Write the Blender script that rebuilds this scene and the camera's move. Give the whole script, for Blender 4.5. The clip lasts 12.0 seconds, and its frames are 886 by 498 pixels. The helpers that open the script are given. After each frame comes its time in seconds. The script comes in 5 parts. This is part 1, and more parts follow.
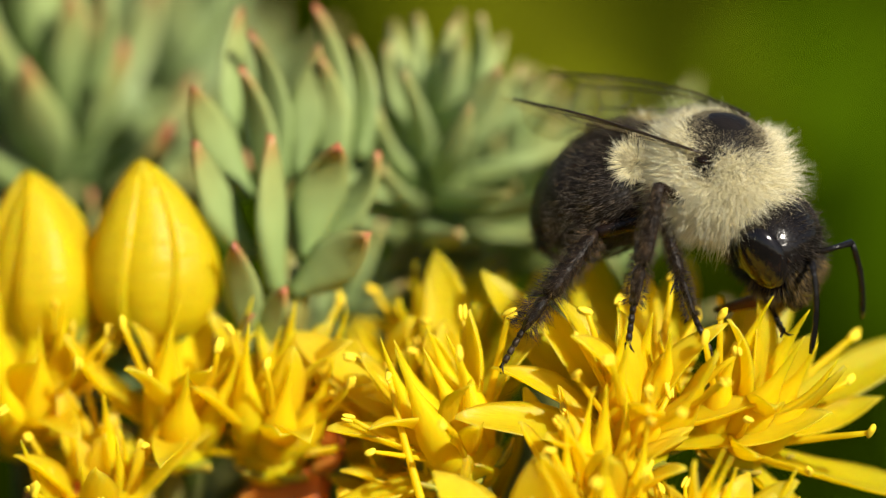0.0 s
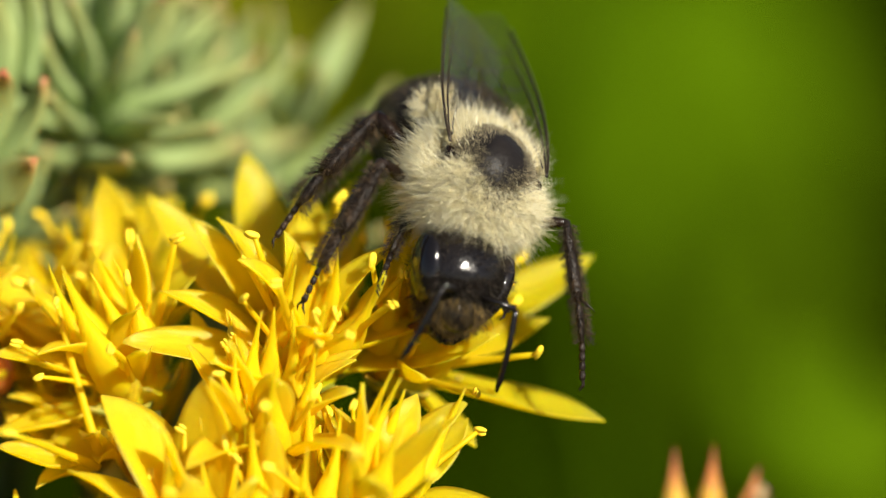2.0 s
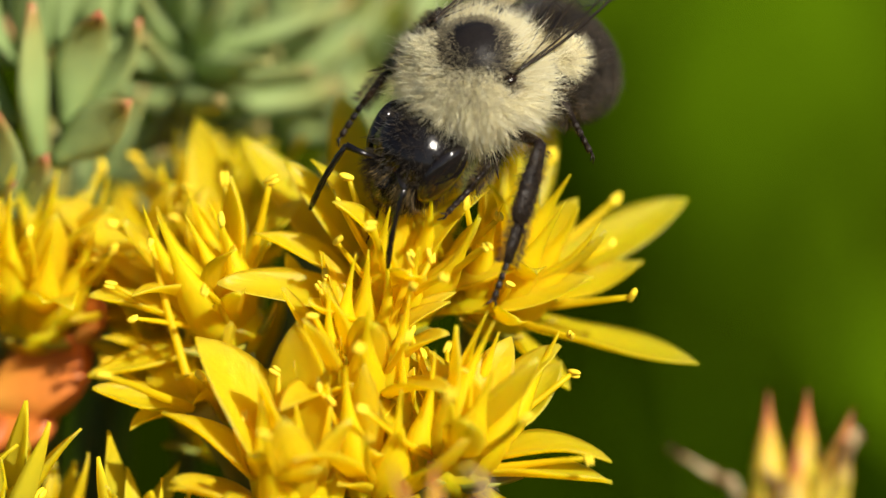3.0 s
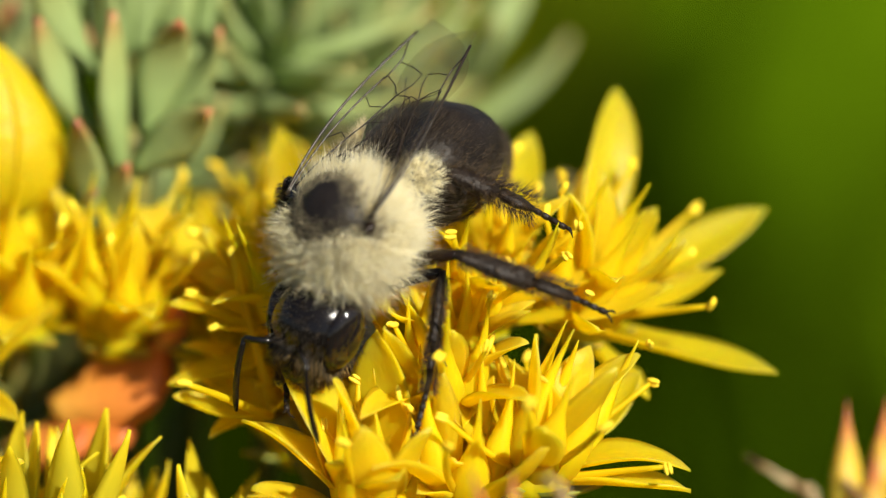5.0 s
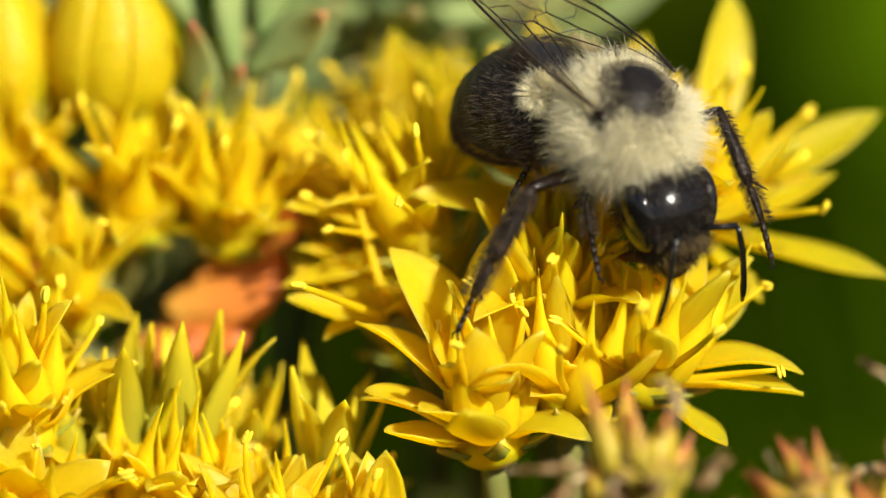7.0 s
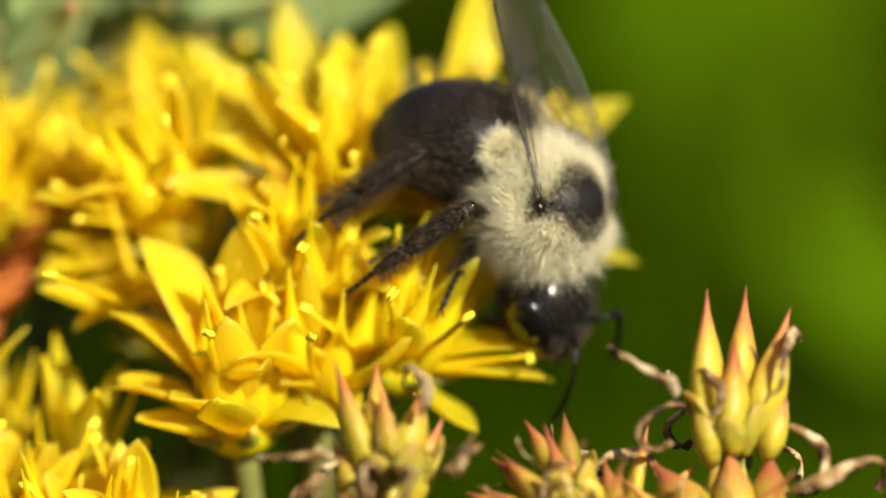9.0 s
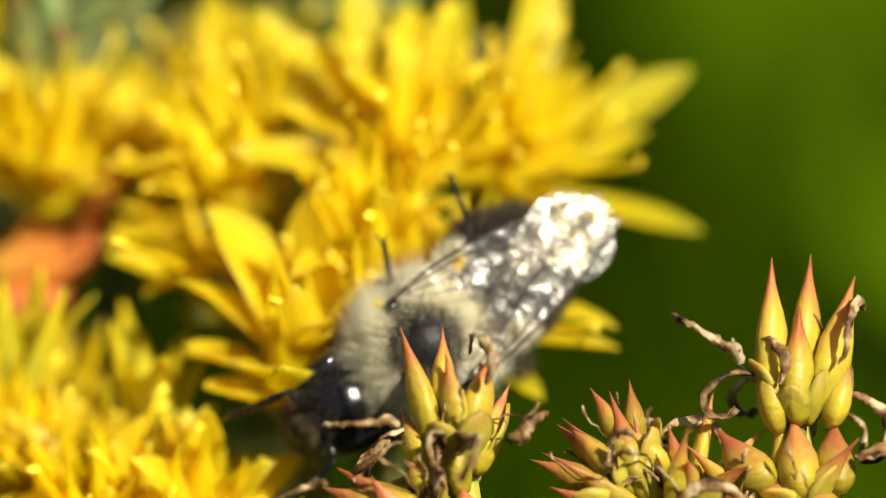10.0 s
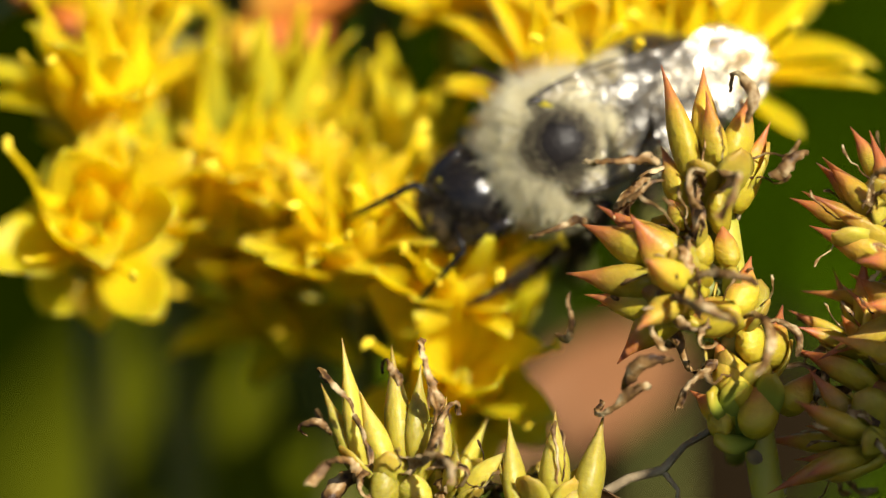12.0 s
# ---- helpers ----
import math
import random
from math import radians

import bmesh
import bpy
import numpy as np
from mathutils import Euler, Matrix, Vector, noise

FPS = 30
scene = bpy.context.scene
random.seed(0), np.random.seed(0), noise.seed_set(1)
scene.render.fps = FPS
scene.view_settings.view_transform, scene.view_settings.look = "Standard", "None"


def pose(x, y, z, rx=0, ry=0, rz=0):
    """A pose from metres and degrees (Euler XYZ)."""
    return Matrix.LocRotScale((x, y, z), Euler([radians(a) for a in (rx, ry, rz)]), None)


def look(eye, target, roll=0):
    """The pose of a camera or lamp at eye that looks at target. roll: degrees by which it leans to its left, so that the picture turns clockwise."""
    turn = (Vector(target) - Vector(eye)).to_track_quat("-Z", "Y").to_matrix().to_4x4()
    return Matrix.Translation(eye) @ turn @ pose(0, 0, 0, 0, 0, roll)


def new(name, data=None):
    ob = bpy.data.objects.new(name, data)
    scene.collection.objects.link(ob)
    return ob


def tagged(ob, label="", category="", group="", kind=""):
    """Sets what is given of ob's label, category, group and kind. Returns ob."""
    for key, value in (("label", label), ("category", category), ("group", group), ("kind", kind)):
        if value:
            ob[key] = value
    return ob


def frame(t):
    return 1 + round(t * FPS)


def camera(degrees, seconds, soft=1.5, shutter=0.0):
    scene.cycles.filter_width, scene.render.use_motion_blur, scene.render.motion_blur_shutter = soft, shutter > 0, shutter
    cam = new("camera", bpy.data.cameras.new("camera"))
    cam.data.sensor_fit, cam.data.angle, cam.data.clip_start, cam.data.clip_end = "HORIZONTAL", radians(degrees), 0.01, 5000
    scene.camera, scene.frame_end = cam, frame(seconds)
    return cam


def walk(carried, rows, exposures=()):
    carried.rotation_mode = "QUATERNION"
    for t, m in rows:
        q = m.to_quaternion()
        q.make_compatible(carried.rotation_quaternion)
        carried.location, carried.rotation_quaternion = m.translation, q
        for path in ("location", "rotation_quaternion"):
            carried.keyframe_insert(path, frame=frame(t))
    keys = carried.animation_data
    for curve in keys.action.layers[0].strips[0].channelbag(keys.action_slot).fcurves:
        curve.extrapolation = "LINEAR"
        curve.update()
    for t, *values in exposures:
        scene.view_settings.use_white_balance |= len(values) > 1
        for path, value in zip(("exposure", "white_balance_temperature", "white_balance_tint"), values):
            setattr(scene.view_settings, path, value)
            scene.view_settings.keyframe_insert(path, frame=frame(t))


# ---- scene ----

# The bed is laid out on a fine grid: x to the right and y down in steps of 1/56 mm, d in mm away from the
# viewer behind the plane of the main flower. Its middle (1050, 900, 0) hangs 0.12 m above the soil.
STEP = 56.0
TILT = radians(20)
RIGHT = Vector((1, 0, 0))
FWD = Vector((0, math.cos(TILT), -math.sin(TILT)))
UPC = Vector((0, math.sin(TILT), math.cos(TILT)))
MID = Vector((0, 0, 0.12))
REACH = 0.5
EYE = MID - FWD * REACH


def at(x, y, d=0.0):
    k = (REACH + d * 0.001) / REACH
    u, v = (x - 1050) / STEP * 0.001, (900 - y) / STEP * 0.001
    return EYE + (FWD * REACH + RIGHT * u + UPC * v) * k


def way(x, y, z):
    """A direction: right, up and towards the viewer."""
    return (RIGHT * x + UPC * y - FWD * z).normalized()


# ---- camera ----
cam = camera(2 * math.degrees(math.atan(784 / STEP / 500)), 12.0, soft=1.2)
cam.data.dof.use_dof = True
cam.data.dof.focus_distance = REACH
cam.data.dof.aperture_fstop = 20.5
# seconds, middle of the view on the grid, and how far the viewer has drawn back (mm)
VIEW = [(0, 784, 441, 1.6), (0.3, 786, 446, 1.7), (0.5, 822, 456, 1.8), (0.8, 953, 499, 2), (1, 1057, 512, 2.2), (1.5, 1271, 561, 2.4),
        (2, 1376, 577, 2.5), (2.5, 1347, 626, 2.5), (3, 1208, 679, 2.6), (3.2, 1174, 675, 2.7), (4.8, 1106, 643, 3.7), (5, 1066, 663, 3.8),
        (5.5, 925, 739, 4.2), (6, 802, 775, 4.5), (6.5, 763, 794, 4.6), (7, 863, 837, 4.8), (7.5, 1100, 853, 5.0), (7.7, 1194, 858, 5.2),
        (9.3, 1313, 858, 8.8), (9.5, 1284, 861, 9.2), (10, 1192, 915, 10.8), (10.5, 1030, 1063, 11.2), (11, 863, 1202, 11.4), (11.5, 756, 1348, 11.4),
        (12, 721, 1391, 11.4)]


def view_row(t, x, y, back):
    to = at(x, y)
    line = (to - EYE).normalized()
    return (t, look(EYE - line * back * 0.001, to))


# the camera's own exposure drifts a little as bright flowers and dark ground come into its view
walk(cam, [view_row(*r) for r in VIEW], [(0, 0.52), (1, 0.53), (2, 0.70), (2.5, 0.66), (3, 0.50), (3.2, 0.50), (5, 0.56), (6.5, 0.55), (7.5, 0.68), (9.5, 0.72), (10.5, 0.56), (12, 0.72)])

# ---- light ----
SUN = way(0.46, 0.40, 0.79)
world = bpy.data.worlds.new("sky")
scene.world = world
world.use_nodes = True
wn = world.node_tree.nodes
sky = wn.new("ShaderNodeTexSky")
sky.sky_type = "NISHITA"
sky.sun_disc = False
sky.sun_elevation = math.asin(SUN.z)
sky.sun_rotation = math.atan2(SUN.x, SUN.y)
wn["Background"].inputs["Strength"].default_value = 0.042
world.node_tree.links.new(sky.outputs["Color"], wn["Background"].inputs["Color"])
sun = new("sun", bpy.data.lights.new("sun", "SUN"))
sun.data.energy = 5.0
sun.data.angle = radians(0.55)
sun.data.color = (1.0, 0.93, 0.79)
sun.matrix_world = look(SUN * 2 + MID, MID)


# ---- materials ----
def ramp_mat(name, stops, rough=0.5, attr="", grain=900.0, mottle=160.0, amount=0.25, bump=0.15, translucent=0.0, spec=0.4,
             coat=0.0, island=0.0, metal=0.0, streak=1.0, flesh=0.0):
    """Colour runs along the piece (attribute) or with a mottle; two scales of variation, bump, and light through thin pieces."""
    m = bpy.data.materials.new(name)
    m.use_nodes = True
    nt = m.node_tree
    n, ln = nt.nodes, nt.links
    b = n["Principled BSDF"]
    tc = n.new("ShaderNodeTexCoord")
    big, fine = n.new("ShaderNodeTexNoise"), n.new("ShaderNodeTexNoise")
    big.inputs["Scale"].default_value, fine.inputs["Scale"].default_value = mottle, grain
    big.inputs["Detail"].default_value, fine.inputs["Detail"].default_value = 3, 4
    info = n.new("ShaderNodeObjectInfo")
    shift = n.new("ShaderNodeVectorMath")
    shift.operation = "MULTIPLY_ADD"
    ln.new(info.outputs["Random"], shift.inputs[0])
    shift.inputs[1].default_value = (0.37, 0.61, 0.23)
    ln.new(tc.outputs["Object"], shift.inputs[2])
    ln.new(shift.outputs[0], big.inputs["Vector"])
    run = n.new("ShaderNodeVectorMath")
    run.operation = "MULTIPLY"
    run.inputs[1].default_value = (1 / streak, 1, 1)
    ln.new(shift.outputs[0], run.inputs[0])
    ln.new(run.outputs[0], fine.inputs["Vector"])
    ramp = n.new("ShaderNodeValToRGB")
    els = ramp.color_ramp.elements
    while len(els) < len(stops):
        els.new(0.5)
    for e, (p, c) in zip(els, stops):
        e.position, e.color = p, (*c, 1)
    if attr:
        a = n.new("ShaderNodeAttribute")
        a.attribute_name = attr
        mix = n.new("ShaderNodeMath")
        mix.operation = "MULTIPLY_ADD"
        sub = n.new("ShaderNodeMath")
        sub.operation = "SUBTRACT"
        ln.new(big.outputs["Fac"], sub.inputs[0])
        sub.inputs[1].default_value = 0.5
        ln.new(sub.outputs[0], mix.inputs[0])
        mix.inputs[1].default_value = amount
        ln.new(a.outputs["Fac"], mix.inputs[2])
        ln.new(mix.outputs[0], ramp.inputs["Fac"])
    elif island:
        g = n.new("ShaderNodeNewGeometry")
        ln.new(g.outputs["Random Per Island"], ramp.inputs["Fac"])
    else:
        ln.new(big.outputs["Fac"], ramp.inputs["Fac"])
    hsv = n.new("ShaderNodeHueSaturation")
    val = n.new("ShaderNodeMapRange")
    val.inputs["To Min"].default_value, val.inputs["To Max"].default_value = 1 - amount, 1 + amount
    add = n.new("ShaderNodeMath")
    add.operation = "ADD"
    half = n.new("ShaderNodeMath")
    half.operation = "MULTIPLY"
    half.inputs[1].default_value = 0.5
    ln.new(fine.outputs["Fac"], add.inputs[0])
    ln.new(info.outputs["Random"], add.inputs[1])
    ln.new(add.outputs[0], half.inputs[0])
    ln.new(half.outputs[0], val.inputs["Value"])
    ln.new(val.outputs["Result"], hsv.inputs["Value"])
    ln.new(ramp.outputs["Color"], hsv.inputs["Color"])
    ln.new(hsv.outputs["Color"], b.inputs["Base Color"])
    b.inputs["Roughness"].default_value = rough
    b.inputs["Specular IOR Level"].default_value = spec
    b.inputs["Coat Weight"].default_value = coat
    b.inputs["Coat Roughness"].default_value = 0.15
    b.inputs["Metallic"].default_value = metal
    if flesh:
        b.inputs["Subsurface Weight"].default_value = flesh
        b.inputs["Subsurface Radius"].default_value = (1.0, 0.7, 0.08)
        b.inputs["Subsurface Scale"].default_value = 0.0009
    if bump:
        bp = n.new("ShaderNodeBump")
        bp.inputs["Strength"].default_value = bump
        bp.inputs["Distance"].default_value = 0.0001
        ln.new(fine.outputs["Fac"], bp.inputs["Height"])
        ln.new(bp.outputs["Normal"], b.inputs["Normal"])
    if translucent:
        tr = n.new("ShaderNodeBsdfTranslucent")
        ln.new(hsv.outputs["Color"], tr.inputs["Color"])
        ms = n.new("ShaderNodeMixShader")
        ms.inputs[0].default_value = translucent
        ln.new(b.outputs[0], ms.inputs[1])
        ln.new(tr.outputs[0], ms.inputs[2])
        ln.new(ms.outputs[0], n["Material Output"].inputs["Surface"])
    return m


M_PETAL = ramp_mat("petal_yellow", [(0, (0.93, 0.725, 0.005)), (0.35, (0.95, 0.76, 0.011)), (0.85, (0.96, 0.785, 0.018)), (1, (0.95, 0.81, 0.06))],
                   0.45, "along", 2600, 420, 0.16, 0.9, 0.6, spec=0.45, streak=9.0, flesh=0.7)
M_YOUNG = ramp_mat("petal_greenish", [(0, (0.50, 0.55, 0.05)), (0.5, (0.68, 0.64, 0.04)), (1, (0.88, 0.74, 0.02))], 0.45, "along", 700, 260, 0.2, 0.2, 0.55, spec=0.25)
M_STAMEN = ramp_mat("filament_yellow", [(0, (0.93, 0.74, 0.006)), (1, (0.96, 0.785, 0.012))], 0.5, "", 900, 200, 0.12, 0.1, 0.6)
M_ANTHER = ramp_mat("anther_orange", [(0.3, (0.88, 0.63, 0.015)), (0.7, (0.93, 0.71, 0.04))], 0.7, "", 4000, 800, 0.2, 0.6)
M_CARPEL = ramp_mat("carpel_yellow", [(0, (0.93, 0.70, 0.008)), (0.6, (0.95, 0.74, 0.01)), (1, (0.95, 0.76, 0.014))], 0.42, "along", 700, 260, 0.12, 0.2, 0.45, spec=0.25, flesh=0.7)
M_SEPAL = ramp_mat("sepal_green", [(0, (0.16, 0.22, 0.03)), (0.7, (0.32, 0.35, 0.04)), (1, (0.45, 0.33, 0.03))], 0.45, "along", 800, 250, 0.2, 0.2, 0.15)
M_STEM = ramp_mat("stem_green", [(0.3, (0.14, 0.17, 0.04)), (0.7, (0.24, 0.22, 0.06))], 0.5, "", 600, 150, 0.25, 0.2)
M_LEAF = ramp_mat("stonecrop_leaf", [(0, (0.21, 0.30, 0.10)), (0.5, (0.28, 0.36, 0.13)), (0.8, (0.31, 0.35, 0.115)), (0.93, (0.38, 0.25, 0.08)), (1, (0.40, 0.13, 0.06))],
                  0.45, "along", 1500, 330, 0.26, 0.3, 0.12, spec=0.42)
M_LEAFPALE = ramp_mat("stonecrop_leaf_pale", [(0, (0.33, 0.44, 0.165)), (0.6, (0.37, 0.47, 0.19)), (0.88, (0.37, 0.41, 0.14)), (1, (0.36, 0.26, 0.10))],
                      0.55, "along", 1500, 330, 0.24, 0.25, 0.2, spec=0.3)
M_PALE = ramp_mat("pale_leaf", [(0, (0.30, 0.42, 0.27)), (1, (0.42, 0.52, 0.36))], 0.6, "", 800, 200, 0.15, 0.2, 0.15)
M_ORANGE = ramp_mat("orange_leaf", [(0, (0.50, 0.27, 0.04)), (0.4, (0.60, 0.22, 0.035)), (1, (0.58, 0.15, 0.03))], 0.48, "along", 1500, 420, 0.45, 0.4, 0.15, coat=0.05)
M_POD = ramp_mat("pod_green", [(0, (0.36, 0.28, 0.015)), (0.42, (0.50, 0.385, 0.035)), (0.62, (0.52, 0.33, 0.045)), (0.78, (0.50, 0.19, 0.055)), (1, (0.32, 0.08, 0.04))],
                 0.42, "along", 3400, 620, 0.5, 0.7, 0.15, spec=0.35, flesh=0.45)
M_PODRED = ramp_mat("pod_ripe_red", [(0, (0.27, 0.22, 0.014)), (0.42, (0.42, 0.31, 0.03)), (0.6, (0.45, 0.25, 0.04)), (0.76, (0.43, 0.14, 0.05)), (1, (0.25, 0.06, 0.03))],
                    0.42, "along", 3400, 560, 0.5, 0.6, 0.1, spec=0.35, flesh=0.4)
M_SEPALPALE = ramp_mat("seed_head_sepal", [(0, (0.36, 0.29, 0.02)), (0.6, (0.49, 0.40, 0.05)), (1, (0.46, 0.28, 0.05))], 0.45, "along", 3000, 520, 0.5, 0.5, 0.2, spec=0.3, flesh=0.4)
M_STALK = ramp_mat("seed_stalk", [(0.3, (0.36, 0.35, 0.04)), (0.7, (0.48, 0.44, 0.07))], 0.45, "", 1500, 300, 0.25, 0.3, flesh=0.4)
M_TWIG = ramp_mat("dry_twig", [(0.25, (0.10, 0.06, 0.03)), (0.7, (0.42, 0.34, 0.2))], 0.8, "", 2500, 900, 0.35, 0.8)
M_PODPALE = ramp_mat("pod_pale_green", [(0, (0.36, 0.29, 0.025)), (0.5, (0.48, 0.40, 0.055)), (0.8, (0.50, 0.40, 0.085)), (1, (0.46, 0.26, 0.07))], 0.42, "along", 3400, 520, 0.5, 0.6, 0.15, spec=0.35, flesh=0.45)
M_DRY = ramp_mat("withered_brown", [(0.36, (0.05, 0.02, 0.006)), (0.50, (0.27, 0.145, 0.045)), (0.66, (0.68, 0.52, 0.28))], 0.55, "", 5200, 1500, 0.45, 1.0, 0.2, spec=0.4, streak=3.0)
M_BACK = ramp_mat("broad_leaf_green", [(0.3, (0.068, 0.150, 0.001)), (0.7, (0.168, 0.285, 0.002))], 0.8, "", 120, 30, 0.2, 0.1, 0.4, spec=0.03)
M_OLIVE = ramp_mat("broad_leaf_olive", [(0.3, (0.13, 0.165, 0.004)), (0.7, (0.24, 0.245, 0.008))], 0.8, "", 120, 30, 0.2, 0.1, 0.4, spec=0.03)
M_TAN = ramp_mat("fallen_leaf_orange", [(0.3, (0.19, 0.072, 0.02)), (0.7, (0.27, 0.135, 0.052))], 0.7, "", 300, 60, 0.15, 0.2, 0.1)
# near-black brown: deep shade low in the bed, put into a colour
M_SHADE_SHEET = ramp_mat("painted_shade_sheet", [(0.3, (0.008, 0.005, 0.002)), (0.7, (0.022, 0.013, 0.005))], 0.9, "", 300, 60, 0.3, 0.3, spec=0.05)
# mossy soil, its colour taken nearly to black for the plants' shade
M_SOIL = ramp_mat("shade_dark_mossy_soil", [(0.3, (0.003, 0.004, 0.0)), (0.5, (0.006, 0.010, 0.0)), (0.75, (0.011, 0.024, 0.0))], 0.95, "", 220, 26, 0.4, 0.8, spec=0.0)
M_CHITIN = ramp_mat("black_chitin", [(0.3, (0.005, 0.004, 0.004)), (0.7, (0.010, 0.008, 0.007))], 0.17, "", 3000, 900, 0.3, 0.35, spec=0.45)
M_BACKPLATE = ramp_mat("bare_black_back", [(0.3, (0.007, 0.006, 0.006)), (0.7, (0.016, 0.013, 0.012))], 0.42, "", 5000, 900, 0.3, 0.3, spec=0.14)
M_BODY = ramp_mat("matte_black_body", [(0.3, (0.008, 0.006, 0.005)), (0.7, (0.018, 0.013, 0.010))], 0.42, "", 5000, 900, 0.3, 0.4, spec=0.2)
M_LEG = ramp_mat("dusty_black_leg", [(0.3, (0.009, 0.006, 0.005)), (0.6, (0.020, 0.013, 0.009)), (0.8, (0.06, 0.035, 0.016))], 0.42, "", 6000, 1500, 0.4, 0.9, spec=0.25)
M_FEMUR = ramp_mat("glossy_brown_black_leg", [(0.3, (0.007, 0.004, 0.003)), (0.6, (0.013, 0.007, 0.004)), (0.85, (0.04, 0.02, 0.008))], 0.24, "", 4000, 900, 0.3, 0.25, spec=0.28)
M_EYE = ramp_mat("compound_eye_black", [(0.3, (0.006, 0.005, 0.005)), (0.7, (0.012, 0.009, 0.008))], 0.10, "", 12000, 900, 0.3, 0.05, spec=0.6)
M_BLACKHAIR = ramp_mat("black_hair", [(0, (0.010, 0.008, 0.006)), (0.6, (0.020, 0.015, 0.010)), (1, (0.07, 0.05, 0.03))], 0.45, "", 3000, 900, 0.3, 0, island=1)
M_CREAM = ramp_mat("cream_fur", [(0, (0.82, 0.73, 0.43)), (0.4, (0.93, 0.87, 0.60)), (1, (0.98, 0.95, 0.77))], 0.5, "", 3000, 900, 0.1, 0, 0.35, island=1)
M_BODYHAIR = ramp_mat("brown_black_hair", [(0, (0.013, 0.009, 0.006)), (0.6, (0.038, 0.027, 0.017)), (1, (0.15, 0.105, 0.06))], 0.4, "", 3000, 900, 0.3, 0, island=1)
M_LEGHAIR = ramp_mat("dark_brown_hair", [(0, (0.012, 0.008, 0.005)), (0.6, (0.03, 0.02, 0.011)), (1, (0.16, 0.10, 0.045))], 0.45, "", 3000, 900, 0.3, 0, island=1)
M_BROWNHAIR = ramp_mat("brown_hair", [(0, (0.03, 0.02, 0.01)), (0.5, (0.14, 0.09, 0.03)), (1, (0.42, 0.28, 0.09))], 0.5, "", 3000, 900, 0.2, 0, 0.15, island=1)
M_OLIVEFUR = ramp_mat("olive_fur", [(0, (0.60, 0.52, 0.29)), (0.5, (0.76, 0.68, 0.42)), (1, (0.90, 0.84, 0.60))], 0.55, "", 3000, 900, 0.15, 0, 0.25, island=1)
M_DUSK = ramp_mat("dusky_fur", [(0, (0.04, 0.033, 0.022)), (0.5, (0.17, 0.14, 0.085)), (1, (0.50, 0.43, 0.27))], 0.55, "", 3000, 900, 0.15, 0, 0.1, island=1)
M_TONGUE = ramp_mat("tongue_red_brown", [(0.3, (0.05, 0.012, 0.004)), (0.7, (0.10, 0.022, 0.007))], 0.5, "", 2500, 500, 0.2, 0.2)
M_VEIN = ramp_mat("wing_vein", [(0.3, (0.012, 0.008, 0.005)), (0.7, (0.03, 0.02, 0.012))], 0.35, "", 3000, 500, 0.2, 0.1)
M_DROP = bpy.data.materials.new("water_drop")
M_DROP.use_nodes = True
M_DROP.node_tree.nodes["Principled BSDF"].inputs["Transmission Weight"].default_value = 1.0
M_DROP.node_tree.nodes["Principled BSDF"].inputs["Roughness"].default_value = 0.02
M_DROP.node_tree.nodes["Principled BSDF"].inputs["IOR"].default_value = 1.33


def wing_material():
    m = bpy.data.materials.new("wing_membrane")
    m.use_nodes = True
    n, ln = m.node_tree.nodes, m.node_tree.links
    tc = n.new("ShaderNodeTexCoord")
    ripple = n.new("ShaderNodeTexNoise")
    ripple.inputs["Scale"].default_value = 900
    ripple.inputs["Detail"].default_value = 3
    ln.new(tc.outputs["Object"], ripple.inputs["Vector"])
    bp = n.new("ShaderNodeBump")
    bp.inputs["Strength"].default_value = 0.5
    bp.inputs["Distance"].default_value = 0.0002
    ln.new(ripple.outputs["Fac"], bp.inputs["Height"])
    clear, gloss, film = n.new("ShaderNodeBsdfTransparent"), n.new("ShaderNodeBsdfGlossy"), n.new("ShaderNodeBsdfTranslucent")
    clear.inputs["Color"].default_value = (0.94, 0.905, 0.81, 1)
    film.inputs["Color"].default_value = (0.50, 0.37, 0.14, 1)
    gloss.inputs["Roughness"].default_value = 0.25
    gloss.inputs["Color"].default_value = (1, 0.96, 0.88, 1)
    ln.new(bp.outputs["Normal"], gloss.inputs["Normal"])
    m1, m2 = n.new("ShaderNodeMixShader"), n.new("ShaderNodeMixShader")
    m1.inputs[0].default_value = 0.13
    ln.new(clear.outputs[0], m1.inputs[1])
    ln.new(film.outputs[0], m1.inputs[2])
    fr = n.new("ShaderNodeFresnel")
    fr.inputs["IOR"].default_value = 1.85
    ln.new(bp.outputs["Normal"], fr.inputs["Normal"])
    less = n.new("ShaderNodeMath")
    less.operation = "MULTIPLY"
    less.inputs[1].default_value = 0.5
    ln.new(fr.outputs[0], less.inputs[0])
    cap = n.new("ShaderNodeMath")
    cap.operation = "MINIMUM"
    cap.inputs[1].default_value = 0.15
    ln.new(less.outputs[0], cap.inputs[0])
    ln.new(cap.outputs[0], m2.inputs[0])
    ln.new(m1.outputs[0], m2.inputs[1])
    ln.new(gloss.outputs[0], m2.inputs[2])
    ln.new(m2.outputs[0], n["Material Output"].inputs["Surface"])
    return m


M_WING = wing_material()


# ---- mesh building ----
MM = 0.001


